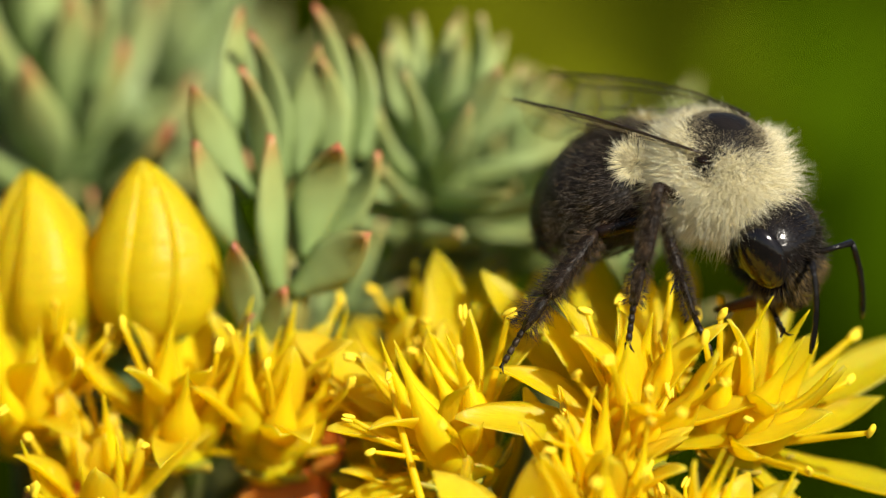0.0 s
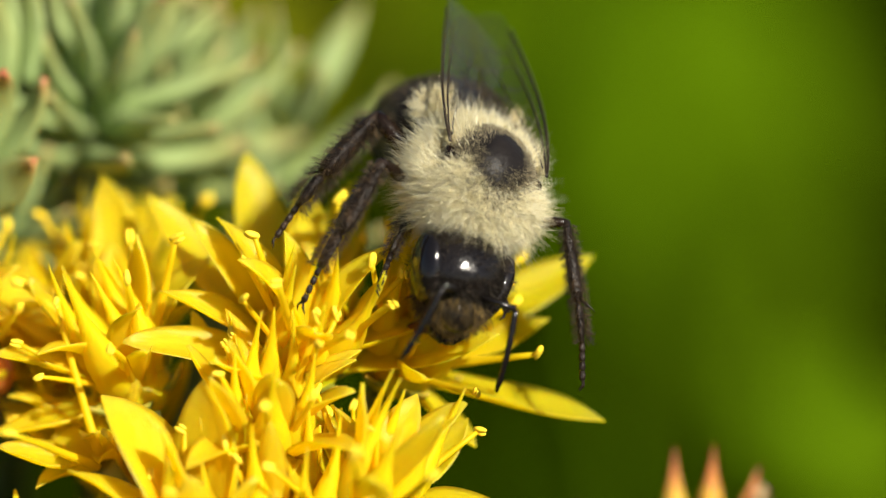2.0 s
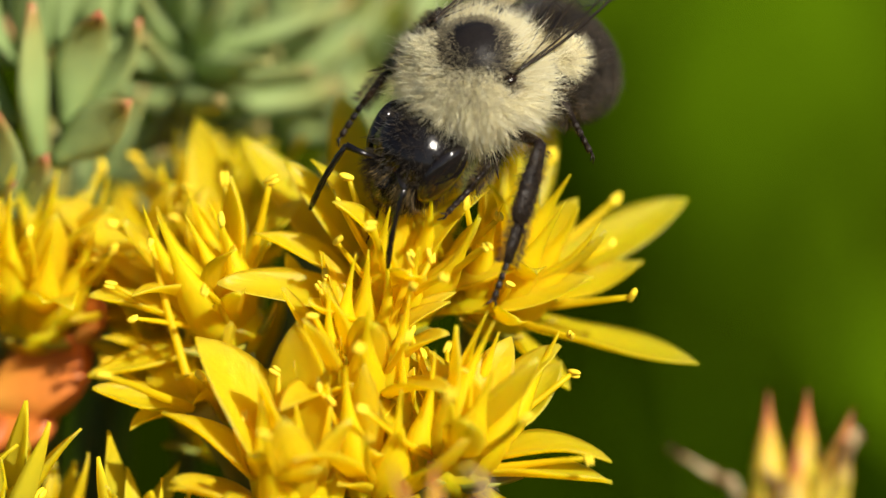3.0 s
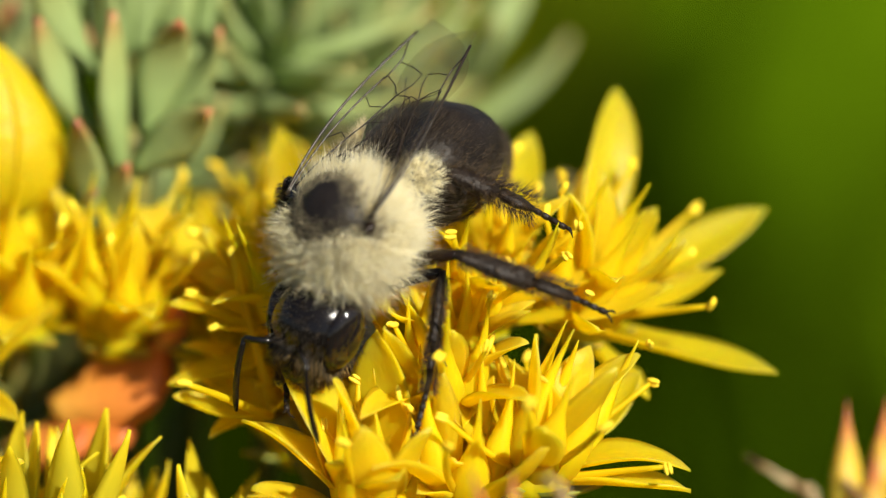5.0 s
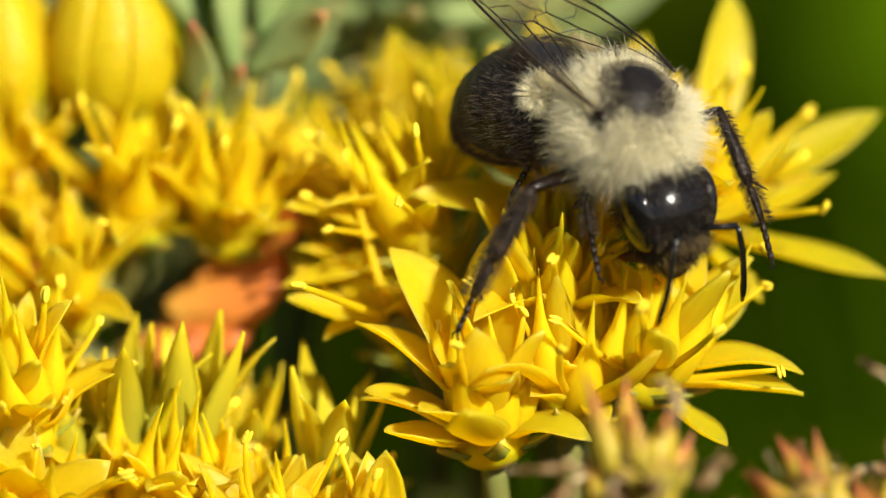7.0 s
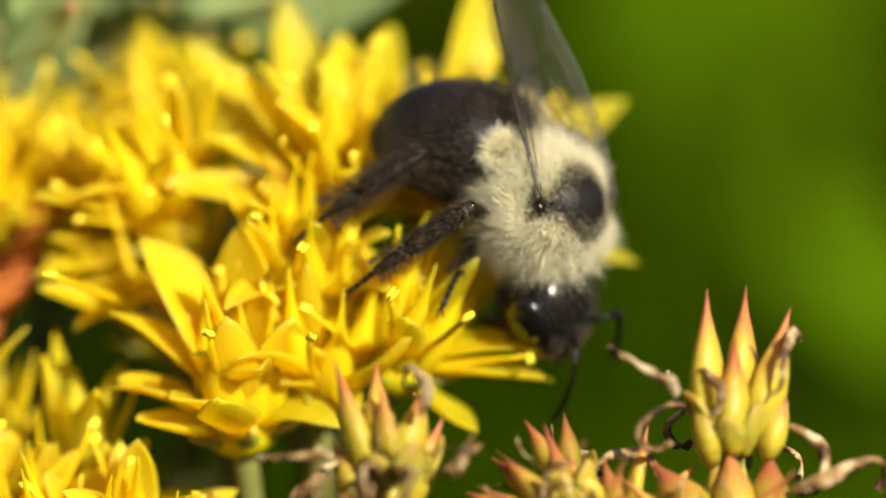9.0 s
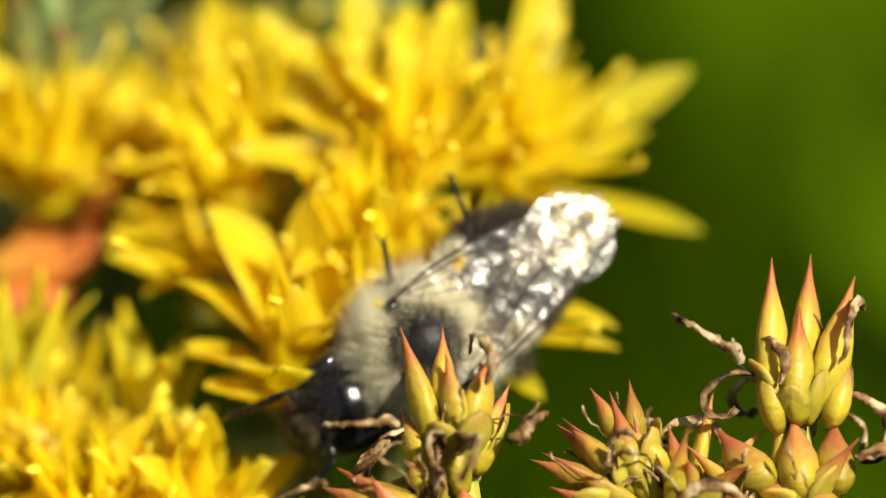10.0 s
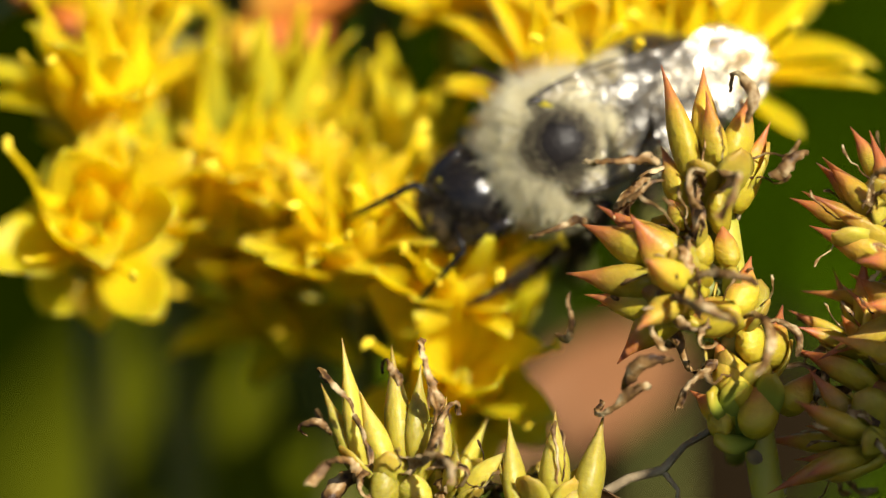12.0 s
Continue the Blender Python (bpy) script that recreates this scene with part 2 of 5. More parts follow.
class Shape:
    """Vertices (mm), faces and a value along the piece."""

    def __init__(self):
        self.v, self.f, self.a = [], [], []

    def add(self, verts, faces, along=None):
        k = len(self.v)
        self.v += [tuple(p) for p in verts]
        self.f += [tuple(i + k for i in q) for q in faces]
        self.a += list(along) if along is not None else [0.5] * len(verts)
        return self

    def mesh(self, name, material):
        me = bpy.data.meshes.new(name)
        me.from_pydata([(x * MM, y * MM, z * MM) for x, y, z in self.v], [], self.f)
        me.attributes.new("along", "FLOAT", "POINT").data.foreach_set("value", self.a)
        me.polygons.foreach_set("use_smooth", [True] * len(me.polygons))
        me.materials.append(material)
        me.update()
        return me


def piece(name, me, parent=None, m=None, label=""):
    ob = new(name, me)
    ob.parent = parent
    if m is not None:
        ob.matrix_basis = m
    if label:
        ob["label"] = label
    return ob


def anchor(name, m, label, category, group="", kind=""):
    ob = new(name)
    ob.empty_display_size = 0.002
    ob.matrix_basis = m
    return tagged(ob, label, category, group, kind)


def basis(origin, x_axis, z_hint):
    """A pose whose x runs along x_axis and whose z leans to z_hint."""
    x = Vector(x_axis).normalized()
    y = Vector(z_hint).cross(x)
    if y.length < 1e-6:
        y = Vector((0.3, 0.9, 0.2)).cross(x)
    y.normalize()
    z = x.cross(y)
    m = Matrix((x, y, z)).transposed().to_4x4()
    m.translation = origin
    return m


def tube(s, pts, radii, sides=7, flat=1.0):
    """A tube through the points, closed at both ends."""
    pts = [Vector(p) for p in pts]
    n = len(pts)
    verts, faces, al = [], [], []
    side = None
    for i, p in enumerate(pts):
        t = (pts[min(i + 1, n - 1)] - pts[max(i - 1, 0)]).normalized()
        if side is None:
            side = t.orthogonal().normalized() if abs(t.z) > 0.95 else Vector((0, 0, 1)).cross(t).normalized()
        side = (side - t * side.dot(t)).normalized()
        other = t.cross(side)
        for k in range(sides):
            a = 2 * math.pi * k / sides
            verts.append(p + side * math.cos(a) * radii[i] + other * math.sin(a) * radii[i] * flat)
            al.append(i / (n - 1))
    for i in range(n - 1):
        for k in range(sides):
            q = (k + 1) % sides
            faces.append((i * sides + k, i * sides + q, (i + 1) * sides + q, (i + 1) * sides + k))
    faces.append(tuple(range(sides))[::-1])
    faces.append(tuple((n - 1) * sides + k for k in range(sides)))
    return s.add(verts, faces, al)


def ball(s, c, r, segs=16, rings=10, bend=None):
    """An ellipsoid; bend reshapes unit points (x, y, z)."""
    verts, faces = [], []
    for j in range(rings + 1):
        th = math.pi * j / rings
        for i in range(segs):
            ph = 2 * math.pi * i / segs
            p = Vector((math.cos(th), math.sin(th) * math.cos(ph), math.sin(th) * math.sin(ph)))
            if bend:
                p = bend(p)
            verts.append((c[0] + p.x * r[0], c[1] + p.y * r[1], c[2] + p.z * r[2]))
    for j in range(rings):
        for i in range(segs):
            q = (i + 1) % segs
            faces.append((j * segs + i, (j + 1) * segs + i, (j + 1) * segs + q, j * segs + q))
    return s.add(verts, faces)


def blade(s, length, width, thick, channel=0.35, curl=0.0, twist=0.0, blunt=0.0, peak=0.45, rows=12, cols=6, wave=0.0, seed=0):
    """A leaf or petal from the origin along x, pointed, channelled above, with thickness; curl lifts (+) or drops its tip."""
    rnd = random.Random(seed)
    ph = rnd.uniform(0, 6)
    verts, faces, al = [], [], []
    for i in range(rows + 1):
        s_ = i / rows
        w = (s_ / peak) ** 0.55 if s_ < peak else (max(0.0, 1 - ((s_ - peak) / (1 - peak)) ** (1.7 + blunt))) ** (0.9 - 0.35 * blunt)
        w = max(0.04, w if s_ > 0.12 else max(w, 0.42)) * width / 2
        ang = curl * s_ * s_
        cx, cz = length * s_ * math.cos(ang * 0.5), length * s_ * math.sin(ang * 0.5)
        tx = -math.sin(ang)
        tz = math.cos(ang)
        tw = twist * s_
        th = thick * (1 - 0.65 * s_) * 0.5
        for k in range(2 * cols):
            top = k <= cols
            c = (k / cols * 2 - 1) if top else (1 - (k - cols) / cols * 2)
            edge = max(0.0, 1 - c * c) ** 0.5
            off = channel * w * c * c + (th if top else -th * 1.2) * edge + wave * width * math.sin(9 * s_ + ph) * c
            y, z = c * w, off
            y, z = y * math.cos(tw) - z * math.sin(tw), y * math.sin(tw) + z * math.cos(tw)
            verts.append((cx + tx * z, y, cz + tz * z))
            al.append(s_)
    n = 2 * cols
    for i in range(rows):
        for k in range(n):
            q = (k + 1) % n
            faces.append((i * n + k, (i + 1) * n + k, (i + 1) * n + q, i * n + q))
    faces.append(tuple(range(n)))
    faces.append(tuple(rows * n + k for k in range(n))[::-1])
    return s.add(verts, faces, al)


def strands(name, material, roots, ways, lengths, radius, droop=0.0, seed=1, parent=None, label=""):
    """Tapered bristles, one island each (mm)."""
    rng = np.random.default_rng(seed)
    roots, ways = np.asarray(roots, float), np.asarray(ways, float)
    ways /= np.linalg.norm(ways, axis=1)[:, None]
    n = len(roots)
    ref = rng.normal(size=(n, 3))
    a = np.cross(ways, ref)
    a /= np.linalg.norm(a, axis=1)[:, None]
    b = np.cross(ways, a)
    lens = np.asarray(lengths, float)[:, None]
    bow = (a * rng.normal(0, 0.12, (n, 1)) + b * rng.normal(0, 0.12, (n, 1))) * lens
    mid, tip = roots + ways * lens * 0.55, roots + ways * lens + bow + np.array((0, 0, -droop)) * lens
    out = np.zeros((n, 7, 3))
    for k in range(3):
        c, s_ = math.cos(k * 2.0944), math.sin(k * 2.0944)
        out[:, k] = roots + (a * c + b * s_) * radius
        out[:, 3 + k] = mid + (a * c + b * s_) * radius * 0.75
    out[:, 6] = tip
    base = (np.arange(n) * 7)[:, None]
    quads = np.concatenate([base + np.array([[k, (k + 1) % 3, 3 + (k + 1) % 3, 3 + k]]) for k in range(3)])
    tris = np.concatenate([base + np.array([[3 + k, 3 + (k + 1) % 3, 6]]) for k in range(3)])
    me = bpy.data.meshes.new(name)
    me.from_pydata((out.reshape(-1, 3) * MM).tolist(), [], quads.tolist() + tris.tolist())
    me.polygons.foreach_set("use_smooth", [True] * len(me.polygons))
    me.materials.append(material)
    return piece(name, me, parent, None, label)


def shell_points(n, r, seed, keep=None):
    """Roots and outward normals spread over an ellipsoid."""
    rng = np.random.default_rng(seed)
    p = rng.normal(size=(n, 3))
    p /= np.linalg.norm(p, axis=1)[:, None]
    if keep is not None:
        p = p[keep(p, rng)]
    nrm = p / np.array(r)
    nrm /= np.linalg.norm(nrm, axis=1)[:, None]
    return p * np.array(r), nrm, rng


# ---- setting ----
def ground():
    s = Shape()
    n, far = 40, 900.0
    edge = [-far, -200, -40, -8, -2] + [-1 + 2 * i / n for i in range(n + 1)] + [2, 8, 40, 200, far]
    verts = [(x * 1000, y * 1000, 1000 * 0.012 * noise.noise((x * 9, y * 9, 0)) if abs(x) < 3 and abs(y) < 3 else 0) for y in edge for x in edge]
    k = len(edge)
    s.add(verts, [(j * k + i, j * k + i + 1, (j + 1) * k + i + 1, (j + 1) * k + i) for j in range(k - 1) for i in range(k - 1)])
    tagged(new("ground", s.mesh("ground", M_SOIL)), "mossy garden soil between the plants, coloured nearly black for their shade", "ground", kind="structure")


ground()

# ---- shared pieces ----
PETAL_CURLS = [(-0.25, 0.1), (0.1, -0.15), (-0.4, 0.2), (0.3, 0.0), (-0.1, -0.25), (-0.5, 0.15)]
PETALS = [blade(Shape(), 6.5, 1.48, 0.26, 0.42, c, tw, 0.4, 0.52, 16, 8, 0.05, i).mesh("petal", M_PETAL)
          for i, (c, tw) in enumerate(PETAL_CURLS)]
YOUNG = [blade(Shape(), 4.8, 1.3, 0.3, 0.45, c, tw, 0.0, 0.36, 12, 6, 0.02, i).mesh("sepal", M_YOUNG)
         for i, (c, tw) in enumerate([(0.15, 0.1), (-0.2, -0.15), (0.4, 0.2), (-0.35, 0.0)])]
SLIM = [blade(Shape(), 5.6, 1.15, 0.25, 0.6, c, tw, 0.0, 0.4, 12, 6, 0.03, i).mesh("petal", M_PETAL) for i, (c, tw) in enumerate([(0.2, 0.2), (-0.3, -0.2)])]
SEPALS = [blade(Shape(), 2.4, 1.0, 0.35, 0.3, c, 0, 0, 0.4, 8, 4).mesh("sepal", M_SEPAL) for c in (0.2, 0.5)]


def filament(bow, seed):
    rnd = random.Random(seed)
    pts = [(4.6 * k / 6, bow * math.sin(k / 6 * 2.2) + rnd.uniform(-0.03, 0.03), bow * 0.6 * (k / 6) ** 2) for k in range(7)]
    s = tube(Shape(), pts, [0.16, 0.145, 0.13, 0.12, 0.11, 0.10, 0.08], 6)
    return s.mesh("stamen", M_STAMEN), Vector(pts[-1]) * MM


STAMENS = [filament(b, i) for i, b in enumerate((0.25, -0.3, 0.45, 0.05))]


def anther_mesh(seed):
    rnd = random.Random(seed)
    s = Shape()
    for side in (-1, 1):
        ball(s, (0.10, side * 0.09, 0), (0.29 + rnd.uniform(-0.05, 0.05), 0.105, 0.14), 10, 7)
    return s.mesh("anther", M_ANTHER)


ANTHERS = [anther_mesh(i) for i in range(3)]


def carpel_mesh(length, belly, material, name="carpel"):
    s = Shape()
    plump = [(0, 0.35), (0.1, 0.72), (0.24, 0.95), (0.38, 1.0), (0.52, 0.9), (0.64, 0.68), (0.74, 0.44), (0.83, 0.25), (0.92, 0.12), (1.0, 0.03)]
    prof = [(0, 0.45), (0.10, 0.8), (0.24, 1.0), (0.38, 0.96), (0.5, 0.72), (0.6, 0.45), (0.7, 0.26), (0.82, 0.15), (0.92, 0.09), (1.0, 0.03)]
    prof = plump if name == "pod" else prof
    if name != "pod":
        tube(s, [(length * p, 0, 0.18 * length * p * p) for p, r in prof], [belly * r for p, r in prof], 8, 0.8)
        return s.mesh(name, material)
    sides = 14
    verts, along = [], []
    for p, r in prof:
        for k in range(sides):
            a = 2 * math.pi * k / sides
            q = belly * r * (1 + 0.26 * max(0, math.cos(a)) ** 5 - 0.2 * max(0, -math.cos(a)) ** 6 + 0.03 * math.sin(5 * a + 9 * p))
            verts.append((length * p, q * math.sin(a) * 0.86, 0.16 * length * p * p - q * math.cos(a)))
            along.append(p)
    n = len(prof)
    faces = [(i * sides + k, (i + 1) * sides + k, (i + 1) * sides + (k + 1) % sides, i * sides + (k + 1) % sides) for i in range(n - 1) for k in range(sides)]
    s.add(verts, faces + [tuple(range(sides)), tuple((n - 1) * sides + k for k in range(sides))[::-1]], along)
    return s.mesh(name, material)


CARPELS = [carpel_mesh(5.4, 0.72, M_CARPEL), carpel_mesh(4.7, 0.68, M_CARPEL)]
CUP = ball(Shape(), (0, 0, 0), (1.25, 1.25, 0.9), 14, 9).mesh("flower_base", M_CARPEL)
PALE_PODS = [carpel_mesh(3.8, 0.50, M_PODPALE, "pod"), carpel_mesh(3.4, 0.54, M_PODPALE, "pod")]
RED_PODS = [carpel_mesh(3.7, 0.46, M_PODRED, "pod"), carpel_mesh(3.3, 0.50, M_PODRED, "pod"), carpel_mesh(4.1, 0.44, M_POD, "pod")]
SEED_SEPALS = [blade(Shape(), 2.2, 1.45, 0.3, 0.2, c, 0, 0.9, 0.5, 9, 5, 0.02, i).mesh("sepal", M_SEPALPALE) for i, c in enumerate((0.2, 0.5, -0.1))]
PODS = [carpel_mesh(3.6, 0.50, M_POD, "pod"), carpel_mesh(3.2, 0.56, M_POD, "pod"), carpel_mesh(4.0, 0.49, M_POD, "pod")]


def sized(m, sx, sy, sz):
    return m @ Matrix.Diagonal((sx, sy, sz, 1))


def stalk(thing, origin, axis, length=9.0, radius=0.42, name="pedicel"):
    """A short flower stalk that bends from below the flower down into the plant."""
    inv = thing.matrix_basis.inverted()
    a = inv.to_3x3() @ Vector(axis).normalized()
    down = inv.to_3x3() @ Vector((0, 0.9, -1)).normalized()
    pts = []
    p = Vector((0, 0, 0))
    for k in range(7):
        w = min(1, k / 4)
        pts.append(tuple(p))
        p = p + (-a * (1 - w) + down * w).normalized() * length / 6
    piece(name, tube(Shape(), pts, [radius * 1.1] + [radius] * 6, 8).mesh(name, M_STEM), thing)


FLOWER_LABEL = "bright yellow open stonecrop flower with pointed petals"


def flower(x, y, d, axis, tips=(), n=7, reach=6.2, rise=35, seed=0, stamens=12, width=1.0, spread=28, label=FLOWER_LABEL, stem=7.0, inner=5, bare=False):
    """A star flower: petals to the given tips (grid x, y and mm towards the viewer) or evenly round, stamens, carpels, sepals."""
    rnd = random.Random(seed)
    c = at(x, y, d)
    ax = way(*axis)
    m = Matrix.Translation(c)
    fl = anchor("stonecrop_flower", m, label, "flower", "stonecrop flowers")
    side = ax.orthogonal().normalized()
    other = ax.cross(side)
    goals = []
    for tx, ty, tz in tips:
        goals.append(at(tx, ty, d - tz) - c)
    turn = rnd.uniform(0, 6.28)
    for k in range(n if not tips else 0):
        a = turn + 6.283 * k / n + rnd.uniform(-0.12, 0.12)
        e = radians(rise + rnd.uniform(-12, 12))
        goals.append(((side * math.cos(a) + other * math.sin(a)) * math.cos(e) + ax * math.sin(e)) * reach * MM * rnd.uniform(0.88, 1.08))
    for k in range(inner):
        a = turn + 6.283 * (k + 0.3) / inner + rnd.uniform(-0.3, 0.3)
        e = radians(rnd.uniform(56, 74))
        goals.append(((side * math.cos(a) + other * math.sin(a)) * math.cos(e) + ax * math.sin(e)) * MM * rnd.uniform(4.2, 5.2))
    for k in range(4 if inner else 0):
        a = turn + 6.283 * (k + 0.7) / 4 + rnd.uniform(-0.4, 0.4)
        e = radians(rnd.uniform(28, 48))
        goals.append(((side * math.cos(a) + other * math.sin(a)) * math.cos(e) + ax * math.sin(e)) * MM * rnd.uniform(4.2, 5.4))
    for g in goals:
        which = rnd.randrange(len(PETALS))
        me = PETALS[which]
        ln = g.length / MM
        base = g.normalized() * 0.25 * MM
        w = width * rnd.uniform(0.95, 1.25) * min(1.15, max(0.75, ln / 6.5))
        piece("petal", me, fl, sized(basis(base, g, ax) @ pose(0, 0, 0, 0, math.degrees(PETAL_CURLS[which][0] / 2), 0), ln / 6.5, w, 1.0))
    stamens = round(stamens * 1.05)
    for k in range(stamens):
        a = turn + 6.283 * (k + 0.5) / max(1, stamens) + rnd.uniform(-0.15, 0.15)
        e = radians(90 - spread * 1.15 + rnd.uniform(-16, 16))
        g = (side * math.cos(a) + other * math.sin(a)) * math.cos(e) + ax * math.sin(e)
        me, end = rnd.choice(STAMENS)
        k2 = rnd.uniform(0.8, 1.12)
        st = piece("stamen", me, fl, sized(basis(g * 0.4 * MM, g, ax), k2, k2, k2))
        piece("anther", rnd.choice(ANTHERS), st, sized(Matrix.Translation(end) @ pose(0, 0, 0, rnd.uniform(0, 180), rnd.uniform(-50, 50), rnd.uniform(-60, 60)), 0.8, 0.8, 0.8), "small oval orange-yellow anther")
    if not bare:
        piece("flower_base", CUP, fl, basis(ax * 0.1 * MM, side, ax), "fleshy yellow middle of the flower")
    for k in range(0 if bare else 6):
        a = turn + 6.283 * k / 6
        e = radians(rnd.uniform(60, 82))
        g = (side * math.cos(a) + other * math.sin(a)) * math.cos(e) + ax * math.sin(e)
        piece("carpel", rnd.choice(CARPELS), fl, basis((side * math.cos(a) + other * math.sin(a)) * 0.55 * MM, g, -(side * math.cos(a) + other * math.sin(a))), "pointed yellow carpel")
    for k in range(0 if bare else 6):
        a = turn + 6.283 * (k + 0.5) / 6
        e = radians(20)
        g = (side * math.cos(a) + other * math.sin(a)) * math.cos(e) + ax * math.sin(e)
        piece("sepal", rnd.choice(SEPALS), fl, basis(-ax * 0.5 * MM, g, ax), "fleshy green sepal")
    stalk(fl, c, ax, stem)
    return fl


def young_flower(x, y, d, axis, n=6, seed=0, size=1.0, rise=72, stem=3.0):
    """A half-open greenish bud with pointed upright sepals."""
    rnd = random.Random(seed)
    c, ax = at(x, y, d), way(*axis)
    fl = anchor("opening_bud", Matrix.Translation(c), "half-open greenish yellow stonecrop bud with pointed sepals", "flower bud", "opening buds")
    side = ax.orthogonal().normalized()
    other = ax.cross(side)
    turn = rnd.uniform(0, 6.28)
    for ring, (count, el, k) in enumerate(((n, rise, 1.0), (max(3, n - 2), rise + 10, 0.85))):
        for i in range(count):
            a = turn + 6.283 * (i + 0.5 * ring) / count
            e = radians(el + rnd.uniform(-12, 10))
            out = side * math.cos(a) + other * math.sin(a)
            g = out * math.cos(e) + ax * math.sin(e)
            q = size * k * rnd.uniform(0.85, 1.15)
            piece("sepal" if ring == 0 else "petal", rnd.choice(YOUNG if ring == 0 or rnd.random() < 0.3 else SLIM), fl, sized(basis(out * 0.35 * MM, g, -out if e > 1.0 else ax), q, q, q))
    stalk(fl, c, ax, stem)
    return fl


def closed_bud(x, y, d, axis, height=5.6, seed=0):
    """A plump closed yellow bud of overlapping petals."""
    rnd = random.Random(seed)
    c, ax = at(x, y, d), way(*axis)
    b = anchor("flower_bud", Matrix.Translation(c), "plump closed yellow stonecrop flower bud", "flower bud", "closed buds")
    side = ax.orthogonal().normalized()
    other = ax.cross(side)
    turn = rnd.uniform(0, 6)
    for i in range(6):
        s = Shape()
        rows, cols = 14, 7
        verts, al = [], []
        for j in range(rows + 1):
            t = j / rows
            r = height * 0.34 * (math.sin(math.pi * min(1, 0.12 + 0.88 * t ** 0.8)) ** 0.75 if t < 0.995 else 0.02) * (1.0 if i % 2 else 0.94)
            for k in range(cols + 1):
                w = (k / cols * 2 - 1)
                a = turn + 6.283 * i / 6 + w * 0.66 + 0.55 * t
                rr = max(0.03, r) * (1 + 0.10 * (1 - abs(w)) ** 1.5 + 0.012 * math.sin(17 * w + 2 * i)) + (0.09 * (1 - 0.5 * w) if i % 2 else 0.05 * w)
                p = (side * math.cos(a) + other * math.sin(a)) * rr + ax * height * t
                verts.append(tuple(p))
                al.append(0.25 + 0.6 * t)
        s.add(verts, [(j * (cols + 1) + k, j * (cols + 1) + k + 1, (j + 1) * (cols + 1) + k + 1, (j + 1) * (cols + 1) + k) for j in range(rows) for k in range(cols)], al)
        me = s.mesh("petal", M_PETAL)
        ob = piece("petal", me, b)
        so = ob.modifiers.new("thickness", "SOLIDIFY")
        so.thickness = 0.0002
    for k in range(5):
        a = turn + 6.283 * k / 5
        out = side * math.cos(a) + other * math.sin(a)
        piece("sepal", SEPALS[1], b, sized(basis(out * 1.1 * MM, out * 0.55 + ax, -out), 1.0, 1.3, 1), "fleshy green sepal")
    stalk(b, c, ax, 7)
    return b


PALE_LEAVES = [blade(Shape(), 5.2, 1.38, 0.8, 0.10, c, 0, 0.2, 0.45, 12, 5, 0.0, i).mesh("leaf", M_LEAFPALE) for i, c in enumerate((0.2, 0.4, 0.0))]
LEAVES = [blade(Shape(), 5.2, 1.55, 0.7, 0.12, c, 0, 0.2, 0.45, 12, 5, 0.0, i).mesh("leaf", M_LEAF) for i, c in enumerate((0.25, 0.45, 0.1, 0.6))]


def rosette(x, y, d, axis, size=1.0, n=34, seed=0, label="blue-green stonecrop shoot with red-tipped fleshy leaves", leaves=None):
    """A shoot of fleshy leaves: steep at its top, spreading below, set in a spiral."""
    rnd = random.Random(seed)
    c, ax = at(x, y, d), way(*axis)
    r = anchor("stonecrop_shoot", Matrix.Translation(c), label, "succulent plant", "stonecrop shoots")
    side = ax.orthogonal().normalized()
    other = ax.cross(side)
    for i in range(n):
        t = i / (n - 1)
        a = i * 2.39996 + rnd.uniform(-0.2, 0.2) + seed
        e = radians(14 + 62 * t ** 0.9 + rnd.uniform(-9, 9))
        out = side * math.cos(a) + other * math.sin(a)
        g = out * math.cos(e) + ax * math.sin(e)
        k = size * rnd.uniform(0.85, 1.15) * (1.05 - 0.25 * t)
        piece("leaf", rnd.choice(leaves or LEAVES), r, sized(basis((ax * (t * 4.2 - 1.5) + out * 0.35) * MM * size, g, ax), k, k * rnd.uniform(0.9, 1.1), k))
    stalk(r, c, ax, 30, 0.7, "stem")
    return r


def leafy_shoot(x, y, d, leaves):
    """A shoot whose leaves run from a base to a tip (grid x, y; mm towards the viewer; width in mm)."""
    rnd = random.Random(7)
    c = at(x, y, d)
    r = anchor("stonecrop_shoot", Matrix.Translation(c), "blue-green stonecrop shoot with red-tipped fleshy leaves", "succulent plant", "stonecrop shoots")
    for bx, by, tx, ty, tz, w in leaves:
        p, q = at(bx, by, d - tz * 0.4 + 0.8) - c, at(tx, ty, d - tz) - c
        k = (q - p).length / MM / 5.2
        piece("leaf", rnd.choice(LEAVES), r, sized(basis(p, q - p, way(rnd.uniform(-0.8, 0.8), 0.5, 0.85)), k, w / 1.45, w / 1.3))
    stalk(r, c, way(0.05, 0.95, 0.3), 30, 0.9, "stem")
    tube_me = tube(Shape(), [tuple(v / MM) for v in (Vector((0, 0, 0)), at(520, 470, d + 0.8) - c, at(530, 330, d + 1.4) - c)], [0.9, 0.75, 0.4], 9)
    piece("stem", tube_me.mesh("stem", M_STEM), r)
    return r


